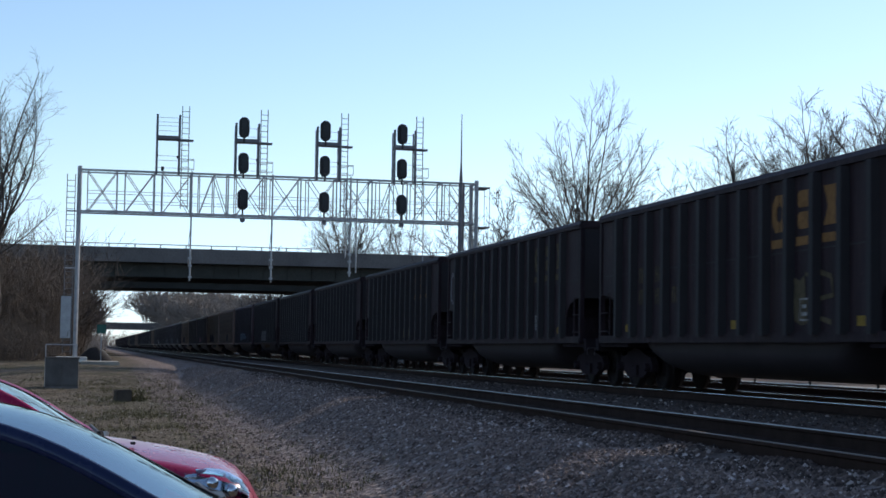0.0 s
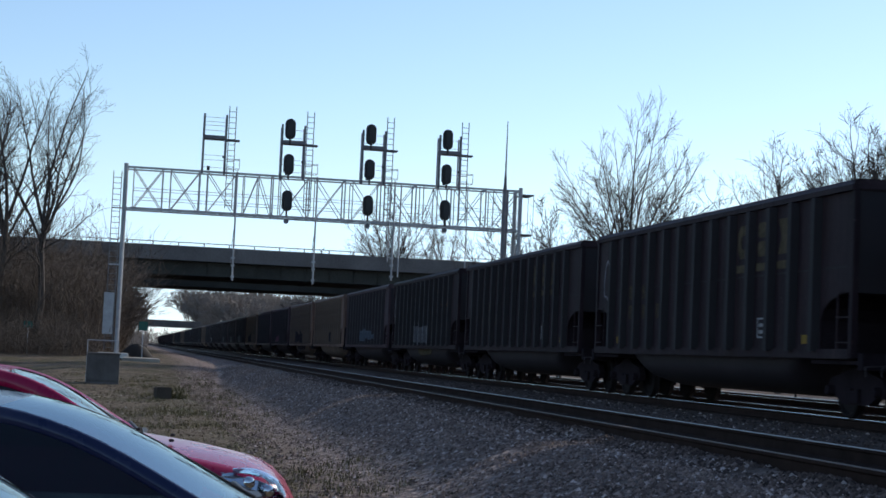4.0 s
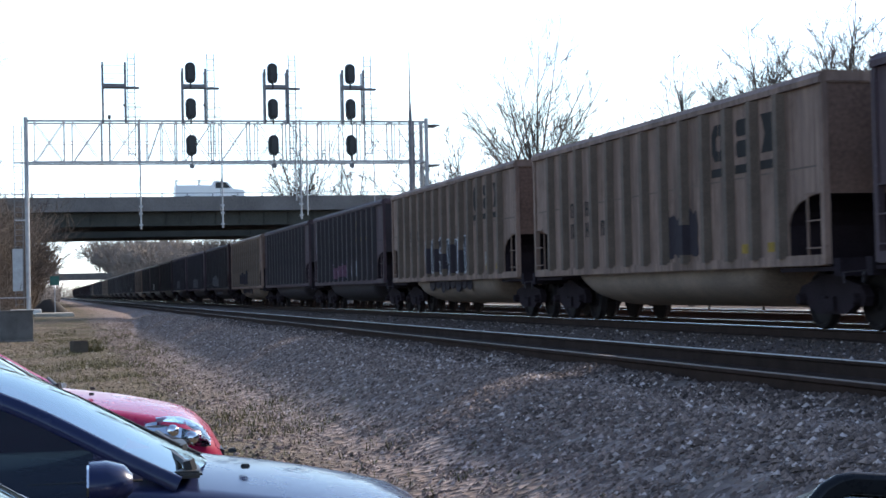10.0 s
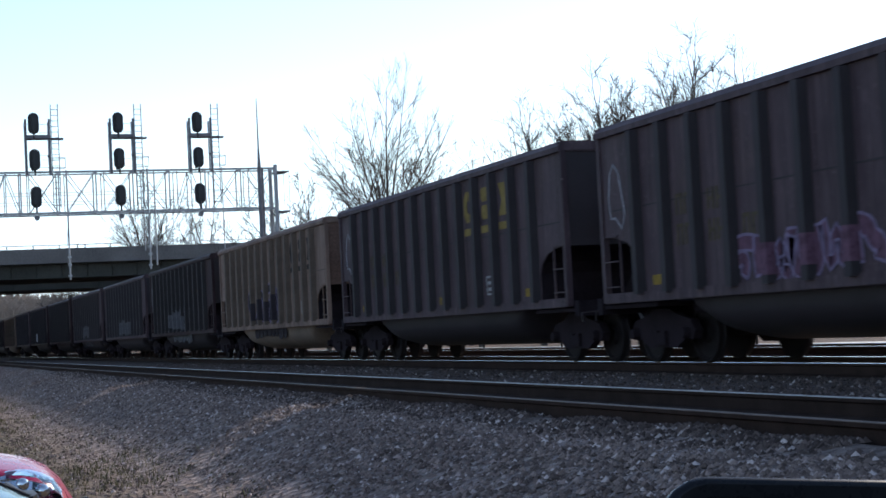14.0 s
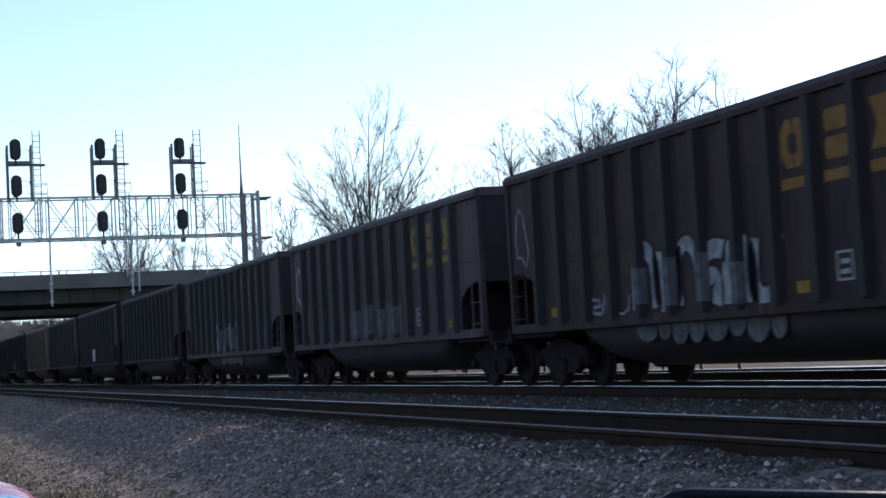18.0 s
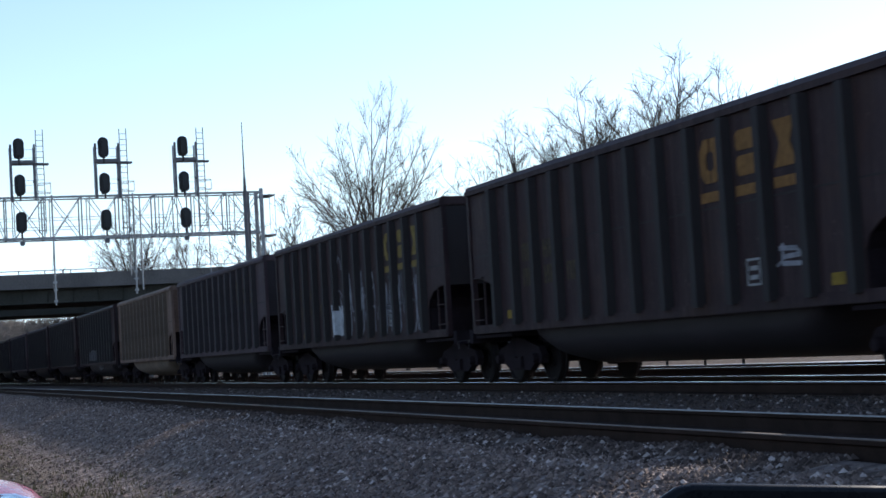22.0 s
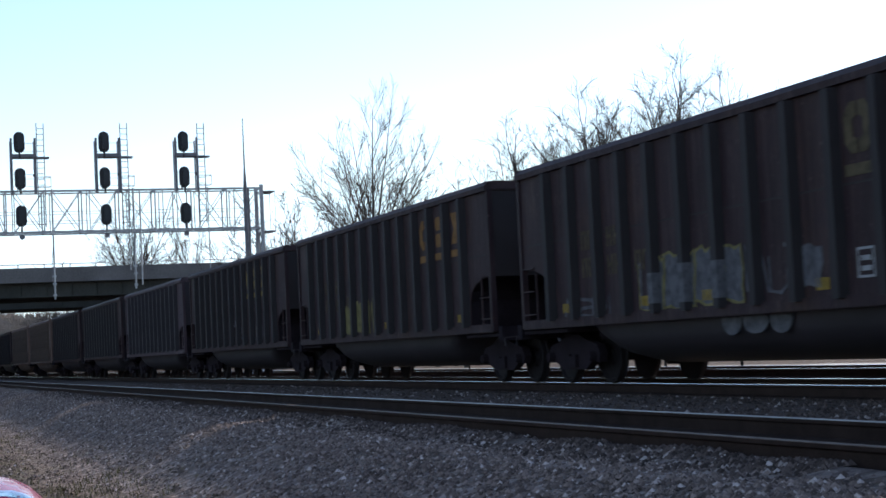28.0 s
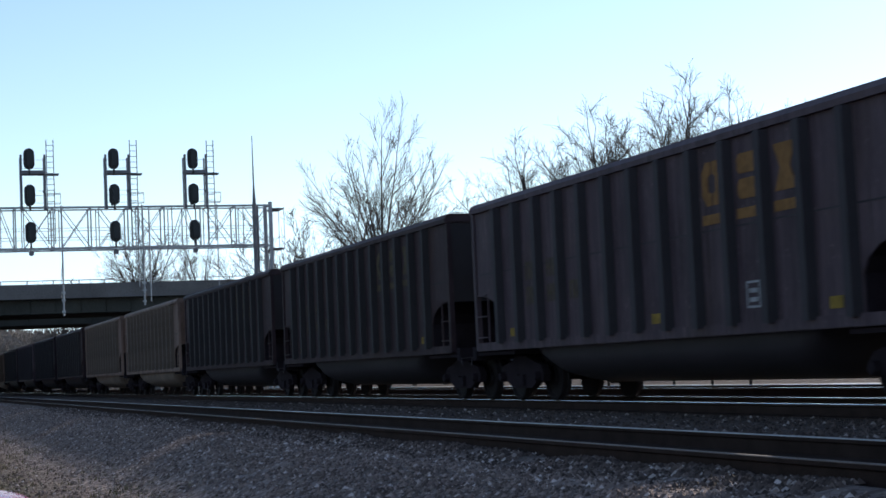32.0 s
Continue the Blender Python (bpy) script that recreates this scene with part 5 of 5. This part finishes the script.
def emblem(c, material, first=8):
    """Three plain shapes side by side, each over a bar, in the colour of the owner's mark."""
    for i, k in enumerate(range(first, first + 3)):
        y = panel_mid(k)
        s = Shape()
        if i == 0:
            for q in (-1, 1):
                s.prism([(y + q * 0.02, 2.76), (y + q * 0.16, 2.76), (y + q * 0.29, 2.9), (y + q * 0.29, 3.22), (y + q * 0.16, 3.37), (y + q * 0.02, 3.37), (y + q * 0.02, 3.2), (y + q * 0.11, 3.16), (y + q * 0.11, 2.96), (y + q * 0.02, 2.92)], FACE - 0.004, FACE + 0.003, "x")
        elif i == 1:
            for z0, z1 in ((2.76, 3.03), (3.1, 3.37)):
                s.prism([(y - 0.26, z0 + 0.06), (y - 0.2, z0), (y + 0.2, z0), (y + 0.26, z0 + 0.06), (y + 0.26, z1 - 0.06), (y + 0.2, z1), (y - 0.2, z1), (y - 0.26, z1 - 0.06)], FACE - 0.004, FACE + 0.003, "x")
        else:
            s.prism([(y - 0.28, 2.76), (y - 0.12, 3.06), (y - 0.28, 3.37), (y + 0.28, 3.37), (y + 0.12, 3.06), (y + 0.28, 2.76)], FACE - 0.004, FACE + 0.003, "x")
        part("emblem_block", s, material, c, "faded painted block shape")
        patch(c, "emblem_bar", material, y - 0.32, y + 0.32, 2.5, 2.64)


def stencils(c, material, box=True, at=8):
    for row, z in enumerate((2.18, 1.74)):
        for k in ((1, 2) if row == 0 else (1, 2, 3)):
            for i in (-1, 1):
                y = panel_mid(k) + i * 0.13
                lo, hi = (z + 0.13, z + 0.18) if k == 2 else (z + 0.26, z + 0.31)
                s = Shape().prism([(y - 0.095, z), (y - 0.045, z), (y - 0.045, lo), (y + 0.045, lo), (y + 0.045, z), (y + 0.095, z), (y + 0.095, z + 0.31), (y + 0.045, z + 0.31), (y + 0.045, hi), (y - 0.045, hi), (y - 0.045, z + 0.31), (y - 0.095, z + 0.31)] if k == 2 else
                                  [(y - 0.095, z), (y - 0.045, z), (y - 0.045, lo), (y + 0.045, lo), (y + 0.045, z), (y + 0.095, z), (y + 0.095, hi), (y - 0.095, hi)], FACE - 0.004, FACE + 0.003, "x")
                part("stencil_bar", s, material, c)
    if box:
        y = panel_mid(at)
        s = Shape()
        for u0, u1, w0, w1 in ((-0.18, 0.18, 0, 0.03), (-0.18, 0.18, 0.33, 0.36), (-0.18, -0.15, 0.03, 0.33), (0.15, 0.18, 0.03, 0.33)):
            s.box(FACE - 0.004, FACE + 0.003, y + u0, y + u1, 1.3 + w0, 1.3 + w1)
        part("data_panel", s, M_WHITE, c, "white stencilled outline box")
        patch(c, "data_line", M_WHITE, y - 0.1, y + 0.1, 1.38, 1.44)
        patch(c, "data_line", M_WHITE, y - 0.1, y + 0.1, 1.5, 1.56)


def reflectors(c, ks=(1, 6, 10)):
    for k in ks:
        y = panel_mid(k)
        patch(c, "reflector", M_REFLECT, y - 0.18, y + 0.12, 1.2, 1.35, "yellow reflective strip")


def loop_tag(c, d, material=None):
    """A thin sprayed loop high on the end panel, d from the trailing end."""
    y, s = LEN - d, Shape()
    pts = [(0.2, 3.0), (0.05, 3.15), (-0.12, 3.0), (-0.3, 2.35), (-0.18, 2.12), (0.05, 2.3), (0.22, 2.3), (0.28, 2.6), (0.2, 3.0)]
    rows = []
    for k, (a, b) in enumerate(pts):
        (ua, ub), (wa, wb) = pts[max(0, k - 1)], pts[min(len(pts) - 1, k + 1)]
        ll = math.hypot(wa - ua, wb - ub)
        nx, nz = -(wb - ub) / ll * 0.02, (wa - ua) / ll * 0.02
        rows.append([(FACE - 0.004, y + a - nx, b - nz), (FACE - 0.004, y + a + nx, b + nz), (FACE + 0.003, y + a + nx, b + nz), (FACE + 0.003, y + a - nx, b - nz)])
    s.face_grid(rows, True)
    part("graffiti", s, material or M_TAG_WHITE, c, "thin white sprayed loop")


def graffiti(c, seed, y0, y1, z0, z1, fill, line=None, label="sprayed scrawl", heavy=0.5):
    """Sprayed shapes with no meaning: fat leaning slabs and hooks side by side, edged and crossed by thin strokes."""
    rng = random.Random(seed)
    h = z1 - z0

    def stroke(shape, pts, half, depth):
        ring = []
        for k, (a, b) in enumerate(pts):
            (ua, ub), (wa, wb) = pts[max(0, k - 1)], pts[min(len(pts) - 1, k + 1)]
            ll = math.hypot(wa - ua, wb - ub) + 1e-6
            nx, nz = -(wb - ub) / ll * half, (wa - ua) / ll * half
            ring.append([(FACE - depth, a - nx, b - nz), (FACE - depth, a + nx, b + nz), (FACE - depth + 0.006, a + nx, b + nz), (FACE - depth + 0.006, a - nx, b - nz)])
        shape.face_grid(ring, True)

    y = y0
    while y < y1:
        s, edge = Shape(), Shape()
        w = rng.uniform(0.32, 0.62)
        lo, hi, lean = z0 + rng.uniform(0, 0.08) * h, z1 - rng.uniform(0, 0.22) * h, rng.uniform(-0.1, 0.1)
        if rng.random() < heavy:
            rim = [(0.02, 0), (0.3, -0.03), (0.62, 0.02), (0.98, 0.05), (1.0, 0.45), (0.93, 0.72), (1.02, 0.97), (0.6, 1.02), (0.34, 0.9), (0.05, 1.0), (-0.03, 0.6), (0.06, 0.3)]
            rim = [(y + w * u + lean * v + rng.uniform(-0.02, 0.02), lo + (hi - lo) * v + rng.uniform(-0.03, 0.03)) for u, v in rim]
            s.prism(rim, FACE - 0.004, FACE + 0.003, "x")
            if line:
                stroke(edge, rim + rim[:1], 0.022, 0.009)
        else:
            kind = rng.randrange(3)
            hook = {0: [(0, 1), (0.02, 0.2), (0.3, 0), (0.8, 0.05), (0.95, 0.9)], 1: [(0, 0), (0.15, 0.95), (0.5, 0.3), (0.8, 1.0), (0.95, 0.05)], 2: [(0.9, 0.95), (0.2, 0.85), (0.05, 0.5), (0.8, 0.45), (0.9, 0.1), (0.1, 0)]}[kind]
            pts = [(y + w * u + lean * v, lo + (hi - lo) * v) for u, v in hook]
            stroke(s, pts, rng.uniform(0.022, 0.045) if heavy > 0.25 else rng.uniform(0.018, 0.034), 0.004)
            if line:
                stroke(edge, [(a + 0.05, b - 0.03) for a, b in pts], 0.014, 0.009)
        y += w * 0.95 + rng.uniform(-0.04, 0.05)
        shape = part("graffiti", s, fill, c, label)
        if line:
            part("graffiti_line", edge, line, shape)
    # the same spray where it ran over the ribs
    if heavy >= 0.6 and fill in (M_TAG_WHITE, M_TAG_GREY, M_TAG_BLACK, M_TAG_PATCH):
        for ry in RIBS:
            if y0 + 0.1 < ry < y1 - 0.1:
                lo, hi = z0 + rng.uniform(0.02, 0.12), z1 - rng.uniform(0.05, 0.3)
                over = Shape().prism([(-0.108, 0), (-0.079, 0.144), (0.079, 0.144), (0.108, 0)], lo, hi, "z")
                part("graffiti", over, M_TAG_GREY if fill == M_TAG_WHITE else fill, c, label, pose(-(HALF + 0.008), ry, 0, 0, 0, 90))


LOOPS = (
    [(0.1, 1.0), (0.08, 0.3), (0.3, 0.04), (0.62, 0.04), (0.86, 0.3), (0.9, 1.0)],
    [(0.08, 0.0), (0.1, 0.7), (0.32, 0.96), (0.62, 0.96), (0.86, 0.7), (0.9, 0.0)],
    [(0.9, 0.93), (0.5, 0.98), (0.12, 0.84), (0.14, 0.55), (0.52, 0.5), (0.6, 0.3), (0.55, 0.0)],
    [(0.2, 0.0), (0.16, 0.95), (0.5, 0.9), (0.62, 0.62), (0.82, 0.4), (0.8, 0.02)],
    [(0.3, 1.0), (0.26, 0.5), (0.34, 0.0)],
    [(0.05, 0.95), (0.3, 0.1), (0.5, 0.72), (0.72, 0.08), (0.95, 0.98)],
)


def softened(pts, n=4):
    """More points along a line, its corners rounded."""
    out = []
    for k in range(len(pts) - 1):
        a, b, c, d = (Vector(pts[min(max(k + i, 0), len(pts) - 1)]) for i in (-1, 0, 1, 2))
        for i in range(n):
            t = i / n
            out.append(0.5 * (2 * b + (c - a) * t + (2 * a - 5 * b + 4 * c - d) * t * t + (3 * b - 3 * c + d - a) * t ** 3))
    return out + [Vector(pts[-1])]


def ribbon(shape, pts, half, depth, closed=False):
    """A flat painted line on the car's side."""
    rows, n = [], len(pts)
    for k, p in enumerate(pts):
        a, b = (pts[(k - 1) % n], pts[(k + 1) % n]) if closed else (pts[max(0, k - 1)], pts[min(n - 1, k + 1)])
        d = Vector((b[0] - a[0], b[1] - a[1]))
        d = d.normalized() if d.length > 1e-6 else Vector((1, 0))
        u, w = -d.y * half, d.x * half
        rows.append([(FACE - depth, p[0] - u, p[1] - w), (FACE - depth, p[0] + u, p[1] + w), (FACE - depth + 0.004, p[0] + u, p[1] + w), (FACE - depth + 0.004, p[0] - u, p[1] - w)])
    shape.face_grid(rows + rows[:1] if closed else rows, True)


def loops(n, seed, d0, d1, z0, z1, fill, line, label, fat=0.12, over=None):
    """Fat rounded sprayed loops side by side, edged with a thin line and run over the ribs, between d0 and d1 from the trailing end of car n."""
    rng, c = random.Random(seed), CARS[n]
    y, last = LEN - d1, -1
    while y < LEN - d0 - 0.2:
        kind = rng.choice([k for k in range(6) if k != last])
        last = kind
        w = rng.uniform(0.62, 0.85) * (0.55 if kind == 4 else 1.0)
        lo, hi, lean = z0 + rng.uniform(0, 0.1), z1 - rng.uniform(0, 0.2), rng.uniform(-0.08, 0.08)
        path = softened([(y + w * (1 - u) + lean * v, lo + (hi - lo) * v) for u, v in LOOPS[kind]])
        half = fat * rng.uniform(0.8, 1.15)
        s, edge = Shape(), Shape()
        ribbon(s, path, half, 0.003)
        shape = part("graffiti", s, fill, c, label)
        if line:
            rim = []
            for side in (1, -1):
                run = path if side > 0 else path[::-1]
                for k, p in enumerate(run):
                    a, b = run[max(0, k - 1)], run[min(len(run) - 1, k + 1)]
                    d = (b - a).normalized()
                    rim.append((p.x - d.y * half, p.y + d.x * half))
            ribbon(edge, rim, 0.02, 0.009, True)
            part("graffiti_line", edge, line, shape)
        y += w * rng.uniform(0.86, 1.0)
    for ry in RIBS:
        if LEN - d1 + 0.1 < ry < LEN - d0 - 0.1:
            lo, hi = z0 + rng.uniform(0.02, 0.2), z1 - rng.uniform(0.15, 0.45)
            wrap = Shape().prism([(-0.108, 0), (-0.079, 0.144), (0.079, 0.144), (0.108, 0)], lo, hi, "z")
            part("graffiti", wrap, over or fill, c, label, pose(-(HALF + 0.008), ry, 0, 0, 0, 90))


def low_scrawl(c, seed, y0, y1, material):
    """The same spray run on below the sill in scallops, over the belly."""
    rng = random.Random(seed)
    y = y0
    while y < y1:
        w, h = rng.uniform(0.35, 0.75), rng.uniform(0.2, 0.34)
        low = [(y + w * (0.5 + 0.5 * math.cos(a)), SILL - 0.13 - h * math.sin(a) ** 0.7) for a in [math.pi * k / 8 for k in range(9)]]
        s = Shape().prism(low, -1.446, -1.43, "x")
        y += w + 0.03
        part("graffiti", s, material, c, "spray paint run down over the belly")


TEMPLATES = [
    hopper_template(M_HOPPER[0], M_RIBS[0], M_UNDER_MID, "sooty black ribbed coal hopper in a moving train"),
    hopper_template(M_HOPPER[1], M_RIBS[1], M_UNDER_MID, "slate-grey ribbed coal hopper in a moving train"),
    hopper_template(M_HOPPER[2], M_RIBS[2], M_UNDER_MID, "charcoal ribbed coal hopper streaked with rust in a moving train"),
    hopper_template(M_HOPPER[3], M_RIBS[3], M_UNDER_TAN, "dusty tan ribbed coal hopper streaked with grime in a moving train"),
]
FAR = far_template()
TAN = {9, 10, 13, 20, 27, 28, 33}
PAINT = {2: 0, 3: 0, 4: 0, 5: 0, 6: 0, 7: 0, 8: 1, 11: 1, 12: 1, 14: 2, 15: 1, 16: 1, 17: 2, 18: 2, 19: 1, 21: 2, 22: 2, 23: 2, 24: 1, 25: 2, 26: 2}


def rolled(n, a):
    """Where car n stands when the train has rolled on to a."""
    return Matrix.Translation((CAR_X, PITCH * n + 10.95 * a - LEN, RAIL_TOP))


TRAIN = []
used = set()
for n in range(0, 54):
    tpl = FAR if n > 34 else TEMPLATES[3 if n in TAN else PAINT.get(n, n % 3)]
    at = rolled(n, 0.25)
    if tpl in used:
        c = copy_thing(tpl, at)
    else:
        used.add(tpl)
        c = tpl
        TRAIN.append((n, c, at))
        continue
    TRAIN.append((n, c, at))
TRAIN = [(n, c) for n, c, _ in TRAIN]
for n, c in TRAIN:
    c.matrix_basis = rolled(n, 0.25)
CARS = dict(TRAIN)

# marks on each car of the train
for n in range(1, 29):
    c = CARS[n]
    late = n in (3, 4, 7, 9, 10, 13, 15, 18, 19, 20, 21, 22)
    if n in TAN:
        emblem(c, M_DARKLET, 9 if late else 8)
        stencils(c, M_DARKLET, n != 9, 10)
        reflectors(c, (10, 11))
    else:
        emblem(c, {2: M_ORANGE, 3: M_DULL, 4: M_ORANGE, 5: M_DULL, 6: M_DULL, 7: M_ORANGE, 8: M_YELLOW, 11: M_YELLOW, 12: M_YELLOW, 14: M_ORANGE, 15: M_YELLOW, 16: M_ORANGE, 17: M_ORANGE, 18: M_YELLOW,
                   19: M_DULL, 21: M_DULL, 22: M_ORANGE, 23: M_YELLOW, 24: M_ORANGE, 25: M_DULL, 26: M_DULL}.get(n, M_DULL), 9 if late else 8)
        stencils(c, M_DULL, n % 3 != 1, 9)
        reflectors(c, {18: (1, 4), 21: (0, 3, 5, 8), 14: (0, 8), 23: (0, 3, 5)}.get(n, (0, 11) if n % 2 else (0, 6, 11)))


def spray(n, seed, d0, d1, z0, z1, fill, line=None, label="sprayed scrawl", heavy=0.5):
    """Sprayed shapes between d0 and d1 from the trailing end of car n."""
    graffiti(CARS[n], seed, LEN - d1, LEN - d0, z0, z1, fill, line, label, heavy)


def run_over(n, seed, d0, d1, material):
    low_scrawl(CARS[n], seed, LEN - d1, LEN - d0, material)


spray(2, 2, 10.2, 11.8, 1.2, 2.1, M_DULL, None, "faint grey sprayed smear", 0.6)
spray(4, 4, 8.0, 10.0, 1.15, 1.6, M_DULL, None, "faint grey sprayed smear", 0.6)
spray(7, 7, 5.4, 8.9, 1.12, 2.0, M_TAG_WHITE, None, "white sprayed drips", 0.7)
run_over(7, 7, 6.0, 8.8, M_DULL)
loops(8, 8, 5.4, 10.8, 1.2, 2.0, M_TAG_BLUE, M_TAG_WHITE, "pale blue sprayed loops with white edges", 0.1, M_TAG_BLUE)
spray(8, 81, 2.6, 5.0, 1.75, 2.0, M_TAG_WHITE, None, "small white tags", 0.0)
spray(9, 9, 8.3, 9.8, 1.2, 2.05, M_TAG_BLACK, None, "black sprayed smear", 0.9)
loops(10, 10, 4.9, 9.7, 1.12, 2.15, M_TAG_BLACK, M_TAG_PATCH, "dark sprayed loops with white outlines", 0.14)
run_over(10, 10, 5.0, 9.6, M_TAG_BLACK)
loops(11, 11, 4.6, 8.0, 1.15, 1.85, M_TAG_PINK, M_TAG_LILAC, "faint pink sprayed loops", 0.12)
spray(11, 12, 8.25, 9.8, 1.2, 1.95, M_TAG_WHITE, None, "thin white tag", 0.1)
loops(13, 13, 4.6, 9.2, 1.12, 2.2, M_TAG_BLACK, M_TAG_LILAC, "dark sprayed loops with lilac edges", 0.15)
run_over(13, 13, 4.8, 9.0, M_TAG_BLACK)
loops(14, 14, 5.04, 9.3, 1.1, 2.1, M_TAG_WHITE, M_TAG_BLACK, "large white sprayed loops with dark edges", 0.15, M_TAG_GREY)
run_over(14, 14, 5.3, 9.1, M_TAG_GREY)
spray(14, 15, 3.3, 4.75, 1.15, 1.5, M_TAG_WHITE, None, "thin white tag", 0.0)
spray(15, 16, 5.65, 9.6, 1.1, 2.0, M_TAG_GREY, M_DULL, "faded grey-white sprayed scrawl", 0.7)
loops(16, 17, 5.45, 9.05, 1.1, 2.05, M_TAG_WHITE, M_TAG_BLACK, "white sprayed loops and slabs", 0.14, M_TAG_GREY)
run_over(16, 18, 5.6, 8.6, M_TAG_GREY)
spray(16, 19, 11.3, 12.9, 1.3, 1.75, M_TAG_GREY, None, "thin grey tag", 0.2)
spray(17, 20, 11.45, 12.05, 1.5, 1.8, M_TAG_WHITE, None, "thin white tag", 0.0)
spray(18, 21, 6.9, 8.9, 1.15, 2.3, M_TAG_WHITE, None, "long white sprayed streaks", 0.1)
spray(18, 22, 9.7, 13.2, 1.1, 2.4, M_TAG_WHITE, None, "long white sprayed streaks", 0.05)
spray(18, 24, 7.2, 9.6, 1.7, 2.75, M_TAG_WHITE, None, "long white sprayed streaks", 0.0)
spray(18, 31, 9.9, 12.9, 1.7, 2.6, M_TAG_GREY, None, "long pale sprayed streaks", 0.0)
spray(18, 23, 5.9, 6.7, 1.15, 2.1, M_TAG_PATCH, None, "bright white sprayed block", 1.0)
part("graffiti", Shape().prism([(LEN - 2.25, 1.75), (LEN - 2.55, 1.7), (LEN - 2.6, 2.2), (LEN - 2.45, 2.6), (LEN - 2.35, 3.1), (LEN - 2.22, 2.5)], FACE - 0.004, FACE + 0.003, "x"), M_TAG_BLACK, CARS[20], "black sprayed smear running to a point")
spray(20, 25, 6.8, 9.0, 1.2, 2.0, M_DARKLET, None, "dark sprayed scrawl", 0.2)
spray(21, 26, 5.0, 7.9, 1.12, 1.95, M_TAG_GREY, M_TAG_OCHRE, "grey-white sprayed scrawl with ochre lines", 0.9)
spray(21, 27, 8.2, 9.8, 1.2, 1.9, M_TAG_GREY, None, "thin grey tag", 0.1)
spray(21, 28, 2.0, 3.6, 1.1, 1.5, M_TAG_GREY, None, "thin grey tag", 0.1)
run_over(21, 29, 7.4, 8.8, M_TAG_GREY)
spray(22, 30, 4.2, 7.3, 1.12, 1.95, M_TAG_OCHRE, None, "ochre sprayed scrawl", 0.7)
spray(23, 34, 6.9, 7.7, 1.6, 1.95, M_TAG_WHITE, None, "small white tag", 0.0)
spray(23, 32, 7.9, 8.6, 1.3, 1.7, M_TAG_GREY, None, "small grey tag", 0.0)
spray(23, 33, 10.6, 12.3, 1.2, 1.7, M_TAG_GREY, None, "small grey tag", 0.2)
for n, d in ((3, 0.6), (7, 0.5), (11, 0.55), (12, 0.7), (14, 0.55), (15, 0.65), (18, 6.6), (5, 0.8)):
    loop_tag(CARS[n], d, M_TAG_PATCH if n == 15 else None)
patch(CARS[15], "painted_strip", M_TAG_OCHRE, LEN - 1.54, LEN - 1.4, 1.3, 2.1, "upright ochre strip")
for d in (1.95, 4.97):
    patch(CARS[18], "painted_strip", M_YELLOW, LEN - d - 0.05, LEN - d + 0.05, 1.35, 1.75, "upright yellow strip")


# ---- pickup on the road bridge ----
def pickup_truck():
    t = thing("pickup_truck", "white pickup with a loaded rack crossing the road bridge", "pickup truck", at=(-140, 153.2, 9.76))
    w = plain("white_truck_paint", (0.78, 0.78, 0.77), 0.4, 0.0, 3, 0.06, 0.02)
    part("cab", Shape().prism([(-0.2, 0.5), (2.9, 0.5), (2.9, 1.25), (1.9, 1.35), (1.3, 2.0), (0.1, 2.05), (-0.2, 1.4)], -0.95, 0.95, "y"), w, t, bevel=0.05)
    part("bed", Shape().box(-3.4, -0.2, -0.95, 0.95, 0.5, 1.7), w, t, bevel=0.04)
    part("rack", Shape().box(-3.3, 0.9, -0.9, -0.84, 2.14, 2.2).box(-3.3, 0.9, 0.84, 0.9, 2.14, 2.2).box(-3.3, -3.22, -0.9, 0.9, 1.5, 2.2).box(-1.2, -1.12, -0.9, 0.9, 1.5, 2.2), M_STEEL, t)
    part("window", Shape().prism([(0.2, 1.4), (1.6, 1.4), (1.2, 1.93), (0.25, 1.95)], -0.97, 0.97, "y"), M_TRIM, t)
    for x in (-2.3, 1.9):
        for y in (-0.85, 0.85):
            part("wheel", Shape().tube((x, y - 0.12, 0.38), (x, y + 0.12, 0.38), 0.38, n=18), M_TYRE, t)
    return t


PICKUP = pickup_truck()


# ---- what moves ----
def motions():
    stages = ((0, 0.27), (6.5, -6.39), (13, -13.01), (17, -17.12), (22, -22.40), (25.5, -26.03), (29, -29.58), (32, -32.735))

    def stage(t):
        for (a, u), (b, w) in zip(stages, stages[1:]):
            if t <= b:
                return u + (w - u) * (t - a) / (b - a)
        return stages[-1][1]

    for n, c in TRAIN:
        walk(c, [(t, rolled(n, a)) for t, a in stages])
        # the wheels turn while their car rolls past
        near = [k for k in range(961) if -2 < PITCH * n + 10.95 * stage(k / 30) < 75]
        if len(near) < 3 or n == 0:
            continue
        for b in [o for o in c.children if o.name.startswith("bogie")]:
            for w in [o for o in b.children if o.name.startswith("wheelset")]:
                y, rows = w.matrix_basis.translation.y, []
                for k in sorted({0, *near, 960}):
                    held = min(max(k, near[0]), near[-1])
                    roll = (stage(near[0] / 30) - stage(held / 30)) * 10.95 / 0.445
                    rows.append((k / 30, Matrix.Translation((0, y, 0.445)) @ Matrix.Rotation(roll, 4, "X")))
                walk(w, rows)
    walk(PICKUP, [(t, Matrix.Translation((14.8 + (t - 10) * 21.6, 153.2, 9.76))) for t in (0, 4, 8, 10, 16, 24, 32)])


motions()
